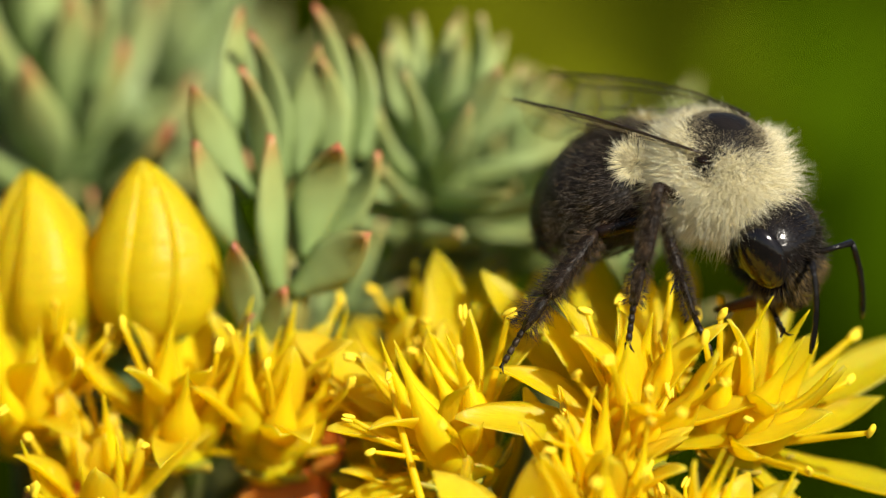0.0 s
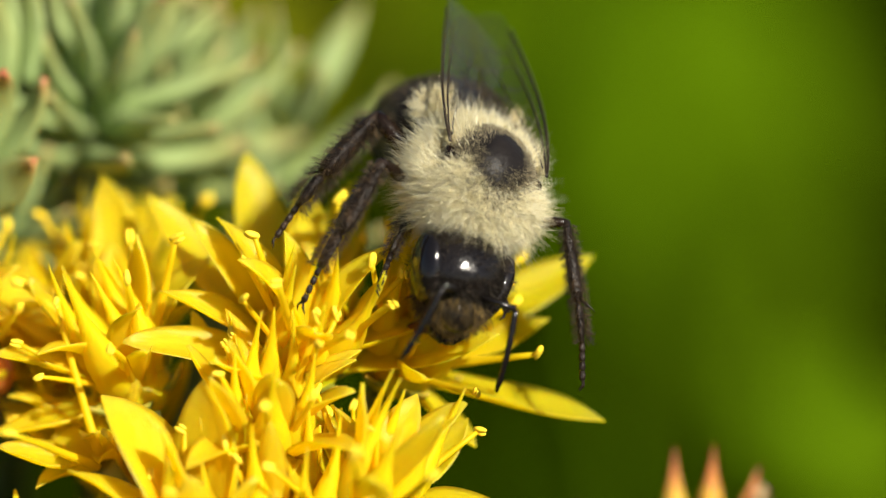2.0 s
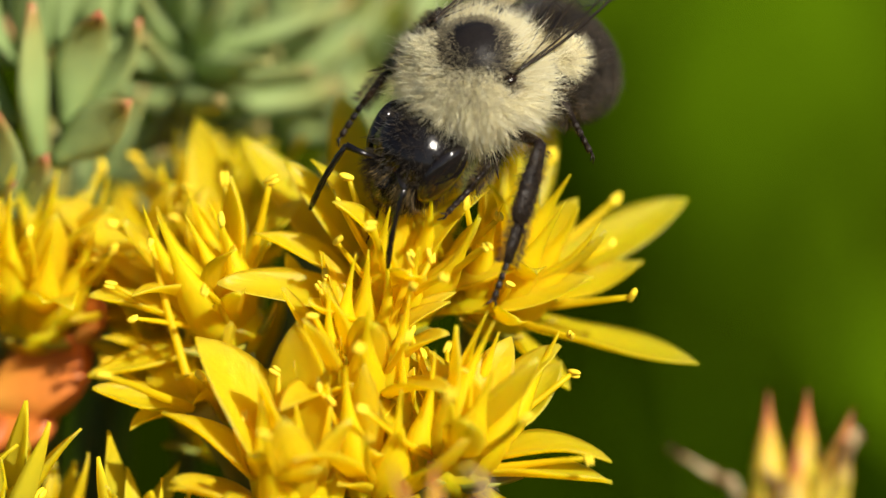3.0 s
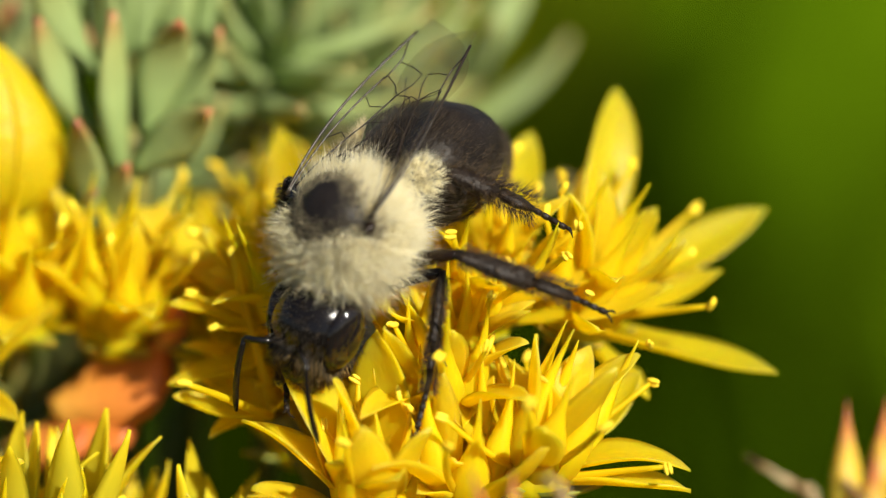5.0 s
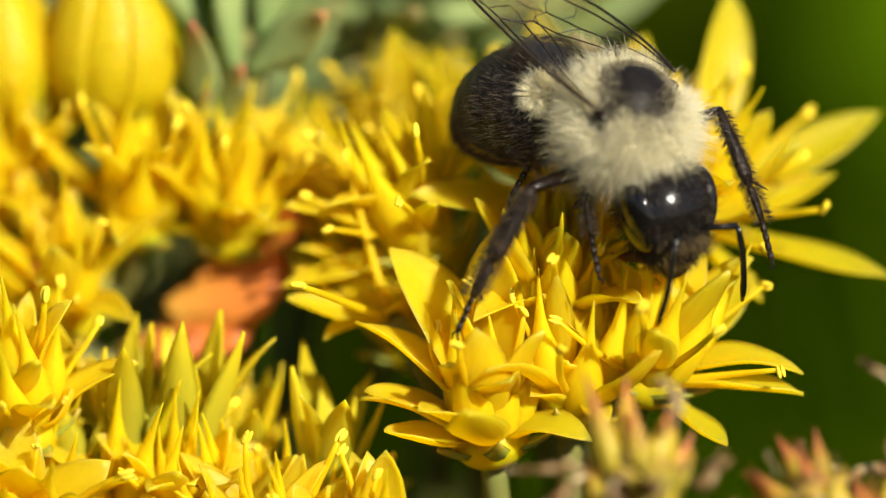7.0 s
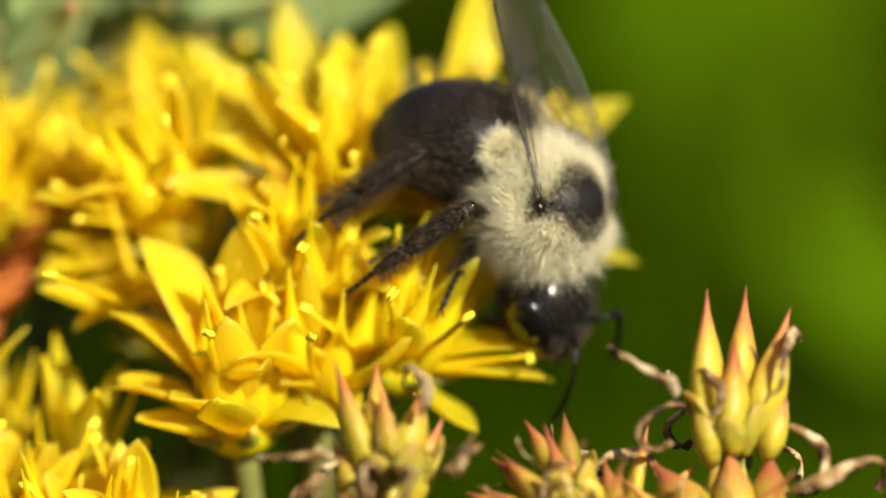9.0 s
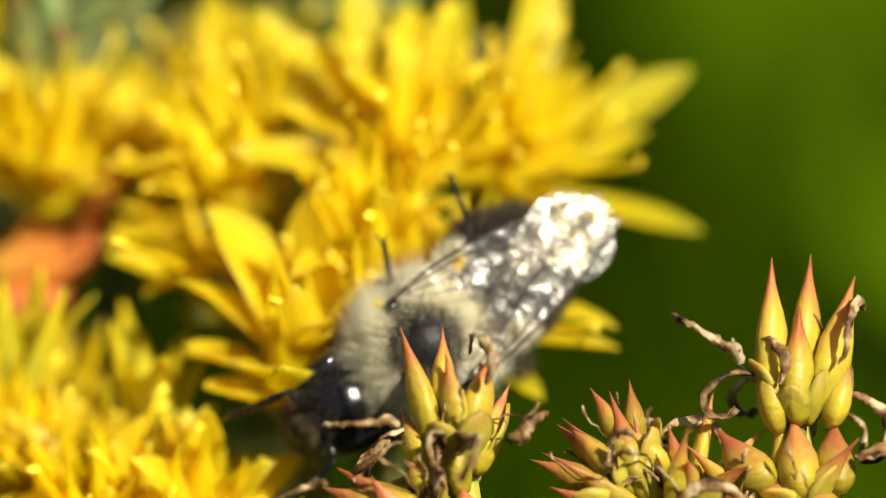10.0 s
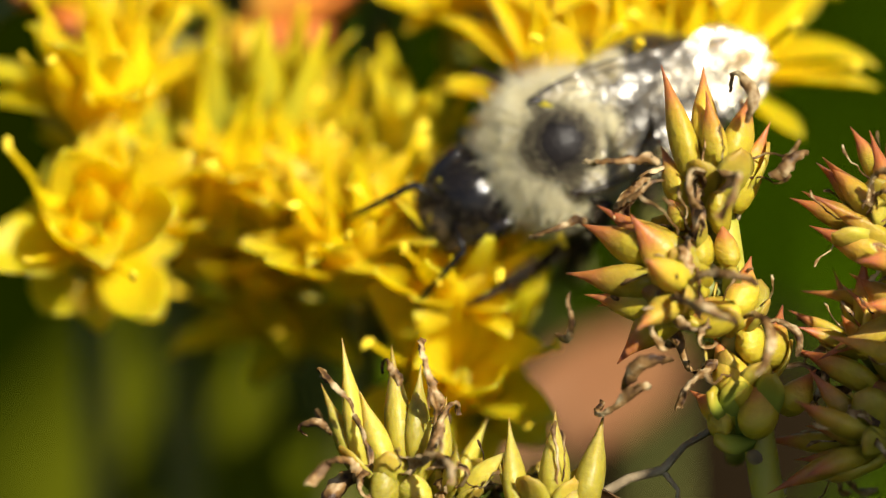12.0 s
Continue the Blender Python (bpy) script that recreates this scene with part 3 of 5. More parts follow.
def withered(seed, length=3.2, width=0.5):
    """A curled dry ribbon with crumpled, rolled edges."""
    rnd = random.Random(seed)
    s = Shape()
    verts, al = [], []
    n, across = 22, 6
    p, heading, yaw = Vector((0, 0, 0)), 0.1, 0.0
    turn, twist = rnd.choice((-1, 1)) * rnd.uniform(0.10, 0.26), rnd.uniform(0, 3)
    for i in range(n + 1):
        t = i / n
        w = width * 0.5 * (0.5 + 0.35 * math.sin(5 * t + seed) + 0.25 * rnd.random()) * min(1, 4 * t + 0.35) * (1 - 0.55 * t * t)
        q = twist + 3.4 * t + rnd.uniform(-0.12, 0.12)
        fwd = Vector((math.cos(heading) * math.cos(yaw), math.sin(yaw), math.sin(heading) * math.cos(yaw)))
        sidev = fwd.cross(Vector((0, -math.sin(q), math.cos(q)))).normalized()
        up = sidev.cross(fwd)
        for face in (1, -1):
            for k in range(across):
                c = (k / (across - 1) * 2 - 1) * face
                roll = 0.75 * abs(c) ** 1.6 * w + rnd.uniform(-0.05, 0.05) * width
                verts.append(tuple(p + sidev * c * w * (1 - 0.3 * abs(c)) + up * (roll + 0.022 * face)))
                al.append(t)
        heading += turn * (0.25 + 1.5 * t) + rnd.uniform(-0.22, 0.22)
        yaw += rnd.uniform(-0.16, 0.16)
        p = p + fwd * length / n
    m = 2 * across
    faces = [(i * m + k, (i + 1) * m + k, (i + 1) * m + (k + 1) % m, i * m + (k + 1) % m) for i in range(n) for k in range(m)]
    s.add(verts, faces + [tuple(range(m))[::-1], tuple(n * m + k for k in range(m))], al)
    return s.mesh("withered_petal", M_DRY)


WITHERED = [withered(i, 2.4 + 0.4 * (i % 5), 0.7 + 0.2 * (i % 3)) for i in range(9)]


def thread_mesh(seed):
    rnd = random.Random(seed)
    pts, p, h = [], Vector((0, 0, 0)), 0.0
    for i in range(9):
        pts.append(tuple(p))
        h += rnd.uniform(-0.5, 0.6)
        p = p + Vector((math.cos(h), rnd.uniform(-0.4, 0.4), math.sin(h))) * 0.3
    s = tube(Shape(), pts, [0.06, 0.05, 0.045, 0.04, 0.04, 0.04, 0.045, 0.09, 0.05], 5)
    return s.mesh("withered_stamen", M_DRY)


THREADS = [thread_mesh(i) for i in range(5)]


def spent_flower(x, y, d, axis, n=5, size=1.0, seed=0, dry=5, threads=4, open_=20, fat=1.0, pods=None, curls=(), tips=()):
    """A faded flower: a star of plump pods with red points, dry petals and stamens hanging on."""
    rnd = random.Random(seed)
    c, ax = at(x, y, d), way(*axis)
    s = anchor("seed_head", Matrix.Translation(c), "faded stonecrop seed head with plump pods and withered petals", "seed head", "seed heads")
    side = ax.orthogonal().normalized()
    other = ax.cross(side)
    turn = rnd.uniform(0, 6)
    for bx, by, tx, ty, tz, w in tips:
        p, q = at(bx, by, d - tz * 0.4) - c, at(tx, ty, d - tz) - c
        k = (q - p).length / MM / 3.6
        piece("pod", rnd.choice((pods or PODS)[:2]), s, sized(basis(p, q - p, way(rnd.uniform(-0.4, 0.4), -0.5, -0.8)), k, w * 1.08, w * 1.08))
    for i in range(0 if tips else n):
        a = turn + 6.283 * i / n + rnd.uniform(-0.15, 0.15)
        out = side * math.cos(a) + other * math.sin(a)
        e = radians(90 - open_ + rnd.uniform(-9, 9))
        g = out * math.cos(e) + ax * math.sin(e)
        k = size * rnd.uniform(0.88, 1.12)
        piece("pod", rnd.choice(pods or PODS), s, sized(basis(out * 0.5 * size * MM, g, out), k, k * fat * 0.9, k * fat * 0.9))
    for i in range(n):
        a = turn + 6.283 * (i + 0.5) / n
        out = side * math.cos(a) + other * math.sin(a)
        k = size * rnd.uniform(0.75, 1.05)
        piece("sepal", SEED_SEPALS[i % 3], s, sized(basis((out * 0.5 - ax * 0.4) * size * MM, out * rnd.uniform(0.4, 0.8) + ax * 0.8, -out), k, k, k), "small rounded yellow-green sepal")
    for i in range(dry):
        a = turn + 6.283 * rnd.random()
        out = side * math.cos(a) + other * math.sin(a)
        g = out * 0.8 + ax * rnd.uniform(-0.2, 0.9)
        k = size * rnd.uniform(0.75, 1.25)
        piece("withered_petal", rnd.choice(WITHERED), s, sized(basis((out * 0.75 + ax * rnd.uniform(0, 0.7)) * size * MM, g, ax), k, k, k), "curled dry brown petal")
    for i in range(threads):
        a = turn + 6.283 * rnd.random()
        out = side * math.cos(a) + other * math.sin(a)
        g = out * 0.5 + ax * rnd.uniform(0.1, 1)
        k = size * rnd.uniform(0.7, 1.1)
        piece("withered_stamen", rnd.choice(THREADS), s, sized(basis((out * 0.8 + ax * rnd.uniform(0.2, 1.2)) * size * MM, g, ax), k, k, k), "dry brown thread-like stamen")
    for i, (cx, cy, gx, gy, k) in enumerate(curls):
        p = at(cx, cy, d - 1.3) - c
        piece("withered_petal", WITHERED[(i * 2 + 2) % 9], s, sized(basis(p, way(gx, gy, 0.25), way(0.2, 0.3, 0.9)), k / 3, k / 2.6, k / 2.6), "curled dry brown petal")
    stalk(s, c, ax, 3.5, 0.35)
    return s


def long_stem(points, radius, label="bare green stonecrop stalk rising from the soil"):
    """A stem through grid points, carried on down into the soil."""
    pts = [at(*p) for p in points]
    foot = Vector((pts[-1].x + 0.004, pts[-1].y + 0.01, -0.004))
    last = pts[-1]
    for k in range(1, 7):
        pts.append(last.lerp(foot, k / 6))
    o = pts[0]
    s = tube(Shape(), [tuple((p - o) / MM) for p in pts], [radius * (0.8 + 0.3 * i / len(pts)) for i in range(len(pts))], 9)
    st = anchor("stonecrop_plant", Matrix.Translation(o), label, "plant", "stonecrop plants")
    piece("stem", s.mesh("stem", M_STALK if "seed heads" in label else M_STEM), st)
    for i in range(9):
        k = (i + 0.6) * (len(points) - 1) / 9
        a, b = pts[int(k)] - o, pts[int(k) + 1] - o
        turn = i * 2.4
        out = Vector((math.cos(turn), math.sin(turn), 0.35))
        scar = ball(Shape(), (0, 0, 0), (radius * 0.45, radius * 0.5, radius * 0.2), 10, 6)
        piece("leaf_scar", scar.mesh("leaf_scar", M_TWIG), st, basis(a.lerp(b, k % 1) + Vector((out.x, out.y, 0)) * radius * 0.82 * MM, (0, 0, 1), out), "small brown leaf scar on the stem")
    return st


def broad_leaf(x, y, d, tip, width, material=None, seed=0, label="broad fresh green garden leaf", blunt=0.5):
    """A large leaf with its stalk running down to the soil behind the bed."""
    material = material or M_BACK
    a, b = at(x, y, d), at(tip[0], tip[1], tip[2])
    ln = (b - a).length / MM
    lf = anchor("garden_leaf", Matrix.Translation(a), label, "leaf", "garden leaves")
    me = blade(Shape(), ln, width, 0.6, 0.12, -0.3, 0.1, blunt, 0.45, 12, 6, 0.02, seed).mesh("blade", material)
    piece("blade", me, lf, basis((0, 0, 0), b - a, way(0.4 + 0.22 * math.sin(seed * 2.3), 0.5 + 0.15 * math.cos(seed * 1.7), 0.75)))
    foot = Vector((a.x, a.y + 0.004, -0.003)) - a
    piece("leaf_stalk", tube(Shape(), [tuple(foot * k / 6 / MM + Vector((3 * math.sin(k), 0, 0)) * (k % 6 > 0)) for k in range(7)], [0.3] * 7, 7).mesh("leaf_stalk", M_BACK), lf)
    return lf


# ---- the flower bed ----
def bed():
    up = (0.05, 0.85, 0.5)
    # main flower and its neighbours
    flower(1120, 790, 0, (0.15, 0.75, 0.65), [(1462, 732, 1.5), (937, 532, 0.5), (862, 488, -1.5), (1032, 412, -3), (1222, 468, -3.5),
           (820, 740, 2.0), (890, 652, 1.5), (1130, 480, -2)], seed=1, stamens=13, spread=34)
    flower(1290, 790, 1.2, (0.45, 0.7, 0.55), [(1649, 880, 0.8), (1420, 925, 1.2), (1632, 596, -1.5), (1250, 640, -2), (1366, 388, -2.5)], seed=2, stamens=9, spread=36)
    flower(830, 830, 0.8, (-0.35, 0.8, 0.45), [(692, 698, 0.8), (770, 452, -2.5), (835, 585, -1), (522, 598, -1.5), (590, 905, 1.0), (735, 680, -1)], seed=3, stamens=9)
    flower(820, 740, 6.5, (-0.1, 0.9, 0.4), n=6, seed=31, rise=62, reach=4.4, stamens=7)
    flower(825, 1010, 3.0, (-0.2, 0.85, 0.5), n=7, seed=37, rise=48, reach=5.2, stamens=5)
    flower(700, 830, 5.0, (-0.3, 0.8, 0.5), n=6, seed=38, rise=45, reach=4.8, stamens=5)
    # lower front flowers
    flower(950, 1185, -3, (-0.1, 0.92, 0.38), [(771, 848, 0.2), (726, 973, 1.0), (878, 905, 2.2), (948, 822, 1.6), (770, 1170, 1.8), (1100, 1150, 2.0),
           (1035, 990, 2.8), (880, 1040, 3.0), (740, 1090, 1.6), (975, 1060, 3.4), (830, 1120, 2.8)], seed=4, stamens=4, width=1.5, inner=3)
    flower(1225, 1075, -2.6, (0.3, 0.87, 0.4), [(1400, 858, 0.6), (1494, 1090, 1.0), (1358, 1185, 1.2), (1195, 868, 0.4), (1128, 838, -0.5), (1040, 930, 1.5), (1265, 905, 1.6)],
           seed=5, stamens=8, spread=46, width=1.3, inner=3)
    flower(1095, 1130, -2.2, (0.05, 0.92, 0.35), [(1005, 960, 0.5), (1062, 935, 0.5), (1125, 950, 0.6), (1180, 1010, 1.2), (1030, 1090, 2.2), (1150, 1130, 2.0), (1090, 1040, 2.2)], seed=36, stamens=5, inner=2)
    flower(1060, 960, -1.2, (0.05, 0.85, 0.5), n=7, seed=6, rise=55, reach=4.6, stamens=8)
    flower(770, 965, -0.8, (-0.5, 0.7, 0.5), [(596, 935, 0.6), (690, 900, -1)], seed=7, stamens=2, inner=0, bare=True)
    # flowers on the other side of the bed
    flower(40, 770, 4.6, (0.0, 0.8, 0.6), [(330, 500, -0.5), (20, 480, 0), (95, 505, -1), (-130, 560, 0), (150, 600, 0.5), (190, 790, 1.5), (-60, 700, 1.5), (40, 560, 1)], seed=8, stamens=9)
    flower(310, 790, 3.8, (0.1, 0.8, 0.6), [(352, 578, -0.3), (412, 612, 0), (572, 668, 0.5), (600, 716, 1.0), (195, 700, 0), (205, 830, 1.5), (470, 800, 1.5), (275, 600, 0.3)], seed=9, stamens=7)
    flower(480, 815, 3.6, (0.15, 0.85, 0.5), n=6, seed=15, rise=48, reach=4.6, stamens=6)
    flower(185, 960, 3.5, (-0.05, 0.7, 0.7), n=6, seed=10, rise=70, reach=3.6, stamens=6)
    flower(110, 1170, -2.4, (-0.1, 0.75, 0.6), [(-15, 1005, 0), (60, 1040, 0.5), (180, 1030, 0), (-90, 1120, 1), (15, 1130, 2), (210, 1120, 1.5), (110, 1000, 0.5)], seed=11, stamens=9)
    flower(95, 1375, -3.0, (0.0, 0.3, 0.95), [(5, 1500, 0.5), (200, 1500, 0.5), (-40, 1345, 0.3), (240, 1372, 0.3), (205, 1245, 0), (20, 1235, 0), (100, 1520, 0.8)], seed=12, stamens=5, width=1.75)
    flower(200, 1260, 3.0, (0.2, 0.7, 0.6), n=6, seed=33, rise=40, reach=4.4, stamens=6)
    flower(740, 1470, -3.5, (0.05, 0.6, 0.8), n=7, seed=13, rise=40, reach=4.4, stamens=8, width=1.2)
    flower(560, 1440, -3.0, (-0.1, 0.7, 0.7), n=6, seed=35, rise=50, reach=4.0, stamens=6)
    flower(745, 1640, -3.0, (0.05, 0.35, 0.95), [(560, 1715, 0.3), (870, 1650, 0.5), (800, 1770, 0.6), (690, 1790, 0.5), (640, 1560, 0), (840, 1550, 0), (905, 1725, 0.4), (600, 1770, 0.3)], seed=14, stamens=6, width=1.6)
    flower(470, 1520, 2.5, (-0.3, 0.3, 0.9), [(340, 1560, 1.5), (420, 1470, 0), (560, 1480, 0), (380, 1640, 1)], seed=34, stamens=4)
    # half-open greenish buds
    for i, (x, y, d, ax) in enumerate([(300, 1230, -2.2, (-0.1, 0.95, 0.3)), (400, 1250, -2.0, (0.05, 0.95, 0.3)), (500, 1260, 0.5, (0.1, 0.95, 0.25)),
                                       (655, 1290, -1.6, (0.1, 0.95, 0.3)), (220, 1270, -1.5, (-0.2, 0.9, 0.3)), (350, 1380, 0.5, (0, 0.8, 0.6)), (480, 1400, 0.0, (0.2, 0.8, 0.55)),
                                       (600, 1500, -0.5, (0.25, 0.75, 0.6)), (270, 1330, 1.5, (-0.1, 0.8, 0.6)), (690, 1490, -1.0, (0.1, 0.8, 0.5)), (560, 1480, -0.5, (0, 0.85, 0.5))]):
        young_flower(x, y, d + 1.0, ax, 5, 40 + i, 1.0 + 0.12 * math.sin(i * 2.1))
    for i, (x, y, d) in enumerate([(260, 1400, 0.5), (330, 1330, -1.4), (430, 1345, -1.6), (540, 1420, -0.8), (640, 1470, -0.6), (400, 1450, 0.5), (520, 1480, 0.6), (640, 1470, 0.2), (180, 1350, -0.5)]):
        flower(x, y, d + 0.5, (0.25 * math.sin(i * 1.7), 0.75, 0.6), n=5, seed=60 + i, rise=58, reach=4.2, stamens=1, inner=2, width=1.25, stem=3.0, label="small yellow stonecrop flower just opening")
    closed_bud(95, 610, 5.0, (-0.15, 0.95, 0.25), 5.7, 1)
    closed_bud(290, 600, 4.2, (-0.12, 0.95, 0.25), 5.9, 2)
    closed_bud(-70, 640, 5.0, (-0.1, 0.95, 0.25), 5.2, 3)
    # shoots
    leafy_shoot(490, 590, 4.0, [(485, 520, 465, 235, 2.2, 1.5), (540, 460, 585, 208, 1.4, 1.7), (440, 460, 312, 255, 1.6, 1.5), (440, 620, 425, 412, 2.6, 1.3), (520, 520, 674, 400, 2.6, 1.6),
                (555, 440, 716, 293, 0.6, 1.4), (440, 350, 308, 140, 0.4, 1.35), (475, 380, 468, 102, 0.6, 1.35), (500, 320, 490, 40, -0.6, 1.2), (405, 270, 402, 12, -1.2, 1.2),
                (525, 310, 562, 72, -0.4, 1.25), (600, 320, 610, 2, -2, 1.3), (640, 280, 664, 70, -2, 1.2), (590, 340, 594, 92, -0.6, 1.3), (460, 640, 405, 556, 2.0, 0.9),
                (455, 630, 512, 505, 2.4, 1.2)])
    rosette(110, 330, 13, (-0.1, 0.95, 0.3), 1.25, 24, 5)
    rosette(760, 350, 9, (0.25, 0.85, 0.45), 1.0, 32, 7, "pale grey-green stonecrop shoot with fleshy pointed leaves", PALE_LEAVES)
    rosette(860, 420, 12, (0.45, 0.8, 0.4), 0.95, 30, 8, "pale grey-green stonecrop shoot with fleshy pointed leaves", PALE_LEAVES)
    rosette(1060, 470, 15, (0.3, 0.85, 0.25), 1.0, 8, 11, "pale grey-green stonecrop shoot with fleshy pointed leaves", PALE_LEAVES)
    rosette(320, 150, 24, (0.0, 0.95, 0.3), 1.2, 12, 13, "pale grey-green stonecrop shoot with fleshy pointed leaves", PALE_LEAVES)
    rosette(560, 640, 10, (0.5, 0.7, 0.4), 0.8, 9, 15, "pale grey-green stonecrop shoot with fleshy pointed leaves", PALE_LEAVES)
    rosette(250, 640, 11, (-0.2, 0.8, 0.5), 0.9, 16, 17)
    # orange leaves low in the bed
    for i, (x, y, d, tx, ty, w) in enumerate([(390, 965, 4.0, 568, 868, 3.5), (390, 1010, 3.8, 510, 985, 2.4), (300, 1030, 4.0, 430, 1000, 2.2), (60, 900, 3.0, 170, 860, 2.2),
                                               (10, 940, 3.5, -60, 900, 2.0), (90, 960, 2.0, 20, 990, 1.5), (560, 850, 3.0, 600, 770, 1.2), (520, 720, 4.0, 440, 690, 1.0)]):
        a, b = at(x, y, d), at(tx, ty, d - 0.8)
        lf = anchor("fleshy_leaf", Matrix.Translation(a), "plump orange-red stonecrop leaf", "leaf", "orange leaves")
        piece("blade", blade(Shape(), (b - a).length / MM * 1.1, w, w * 0.6, 0.02, 0.2, 0, 1.0, 0.55, 12, 6).mesh("blade", M_ORANGE), lf, basis((0, 0, 0), b - a, way(0, 0.6, 0.8)))
        stalk(lf, a, b - a, 10, 0.3, "leaf_stalk")
    s = ball(Shape(), (0, 0, 0), (0.34, 0.30, 0.26), 16, 10)
    drop = new("water_drop", s.mesh("water_drop", M_DROP))
    drop.location = at(522, 893, 2.6)
    tagged(drop, "clear round water drop on an orange leaf", "water drop")
    # stems under the clusters
    long_stem([(1110, 960, 3), (1100, 1150, 10), (1090, 1400, 34)], 0.7)
    long_stem([(960, 1140, 1), (930, 1260, 10), (900, 1450, 34)], 0.6)
    long_stem([(200, 1000, 8), (230, 1300, 14)], 0.8)
    long_stem([(450, 1340, 8), (520, 1600, 14)], 0.6)
    long_stem([(740, 1750, 6), (760, 1900, 9)], 0.6)
    long_stem([(90, 1400, 8), (100, 1700, 16)], 0.6)


bed()


def seed_plants():
    Z = -11.2
    st = "upright pale green stonecrop stalk under the seed heads"
    # tall stem in front
    spent_flower(1218, 1290, Z, (0.02, 1.0, 0.12), 6, 1.06, 1, 4, 5, 8, 1.08, tips=[(1176, 1283, 1127, 1056, 0.6, 0.95), (1197, 1232, 1184, 1035, -0.2, 0.85), (1238, 1262, 1275, 1083, 0.5, 1.0), (1217, 1262, 1211, 1109, 1.1, 0.9), (1253, 1324, 1297, 1155, 0.3, 0.95), (1161, 1324, 1117, 1186, 0.2, 0.85), (1227, 1365, 1207, 1216, 1.0, 0.9)], curls=[(1107, 1240, -0.6, 0.3, 2.4), (1120, 1265, -0.9, -0.2, 2.0), (1268, 1160, 0.05, 1, 2.8), (1172, 1370, 0.05, 1, 2.8), (1310, 1250, 0.9, 0.4, 2.8), (1180, 1300, 0.1, 1, 2.0)])
    spent_flower(1168, 1405, Z - 0.3, (-0.75, 0.6, 0.3), 6, 0.86, 2, 3, 4, 27, 1.5, tips=[(1202, 1457, 1021, 1293, 0.9, 1.3), (1125, 1416, 961, 1324, 0.5, 1.15), (1145, 1472, 928, 1409, 0.7, 1.15), (1135, 1513, 987, 1457, 0.5, 1.05), (1176, 1503, 1064, 1438, 1.3, 1.1), (1166, 1354, 1125, 1283, 0.3, 0.85)])
    spent_flower(1172, 1460, Z - 0.5, (-0.95, 0.05, 0.35), 6, 0.84, 3, 6, 5, 28, 1.5, None, [(980, 1345, -1, 0.15, 2.0), (950, 1470, -0.1, -1, 1.8), (1140, 1590, -0.9, -0.3, 3.2), (1100, 1640, -0.8, -0.4, 2.4), (1150, 1440, 0.4, 0.9, 2.6), (1185, 1500, 0.1, 0.9, 2.2)])
    spent_flower(1252, 1520, Z - 0.3, (0.25, 0.85, 0.45), 4, 0.75, 9, 3, 3, 24, tips=[(1239, 1533, 1169, 1464, 1.0, 1.5), (1259, 1513, 1261, 1412, 0.8, 1.2), (1162, 1513, 1096, 1492, 0.9, 0.95), (1198, 1421, 1162, 1329, 0.9, 0.9), (1239, 1421, 1234, 1349, 1.0, 0.9)])
    spent_flower(1262, 1630, Z + 0.2, (0.1, 0.95, 0.3), 5, 0.95, 5, 2, 2, 24, tips=[(1270, 1677, 1208, 1538, 0.9, 1.25), (1290, 1595, 1249, 1472, 0.5, 1.15), (1316, 1605, 1329, 1492, 0.3, 0.95), (1249, 1712, 1191, 1638, 0.7, 1.0), (1295, 1728, 1285, 1605, 1.3, 1.3), (1341, 1687, 1392, 1595, 0.6, 1.0), (1218, 1728, 1239, 1656, 1.0, 0.9)])
    for i, (x, y, tx, ty, w) in enumerate([(1250, 1700, 1195, 1650, 1.0), (1265, 1720, 1240, 1620, 1.1), (1290, 1720, 1330, 1610, 1.1), (1215, 1500, 1165, 1530, 0.9), (1235, 1480, 1255, 1420, 0.9), (1280, 1740, 1210, 1745, 0.9)]):
        p, q = at(x, y, Z), at(tx, ty, Z - 1.2)
        lf = anchor("fleshy_leaf", Matrix.Translation(p), "small rounded green leaf on the seed stalk", "leaf", "stalk leaves")
        piece("blade", blade(Shape(), (q - p).length / MM, w, 0.6, 0.02, 0.25, 0, 1.2, 0.55, 10, 5).mesh("blade", M_SEPAL), lf, basis((0, 0, 0), q - p, way(0, 0.5, 0.85)))
    long_stem([(1222, 1290, Z + 0.4), (1245, 1450, Z + 0.7), (1282, 1650, Z + 0.8), (1315, 1850, Z + 0.8)], 0.6, st)
    # leaning cluster beside it: pods of its three foremost heads, base to tip
    own = {1: [(1556, 1370, 1490, 1157, 0.5, 1.0), (1536, 1359, 1403, 1208, 0.6, 1.0), (1546, 1421, 1382, 1329, 0.9, 1.05), (1525, 1380, 1384, 1275, 0.2, 0.9), (1576, 1513, 1472, 1429, 0.6, 1.0)],
           3: [(1525, 1733, 1376, 1692, 0.8, 1.0), (1520, 1774, 1370, 1753, 0.5, 0.95), (1576, 1697, 1476, 1595, 0.6, 1.0), (1515, 1646, 1356, 1546, 0.2, 0.9), (1556, 1646, 1484, 1513, 0.4, 0.95)],
           0: [(1523, 1281, 1474, 1167, 0.4, 0.9), (1548, 1281, 1523, 1156, 0, 0.8), (1594, 1332, 1504, 1211, 0.8, 1.2), (1517, 1337, 1392, 1222, 0.5, 0.95), (1497, 1363, 1367, 1283, 0.6, 0.95)]}
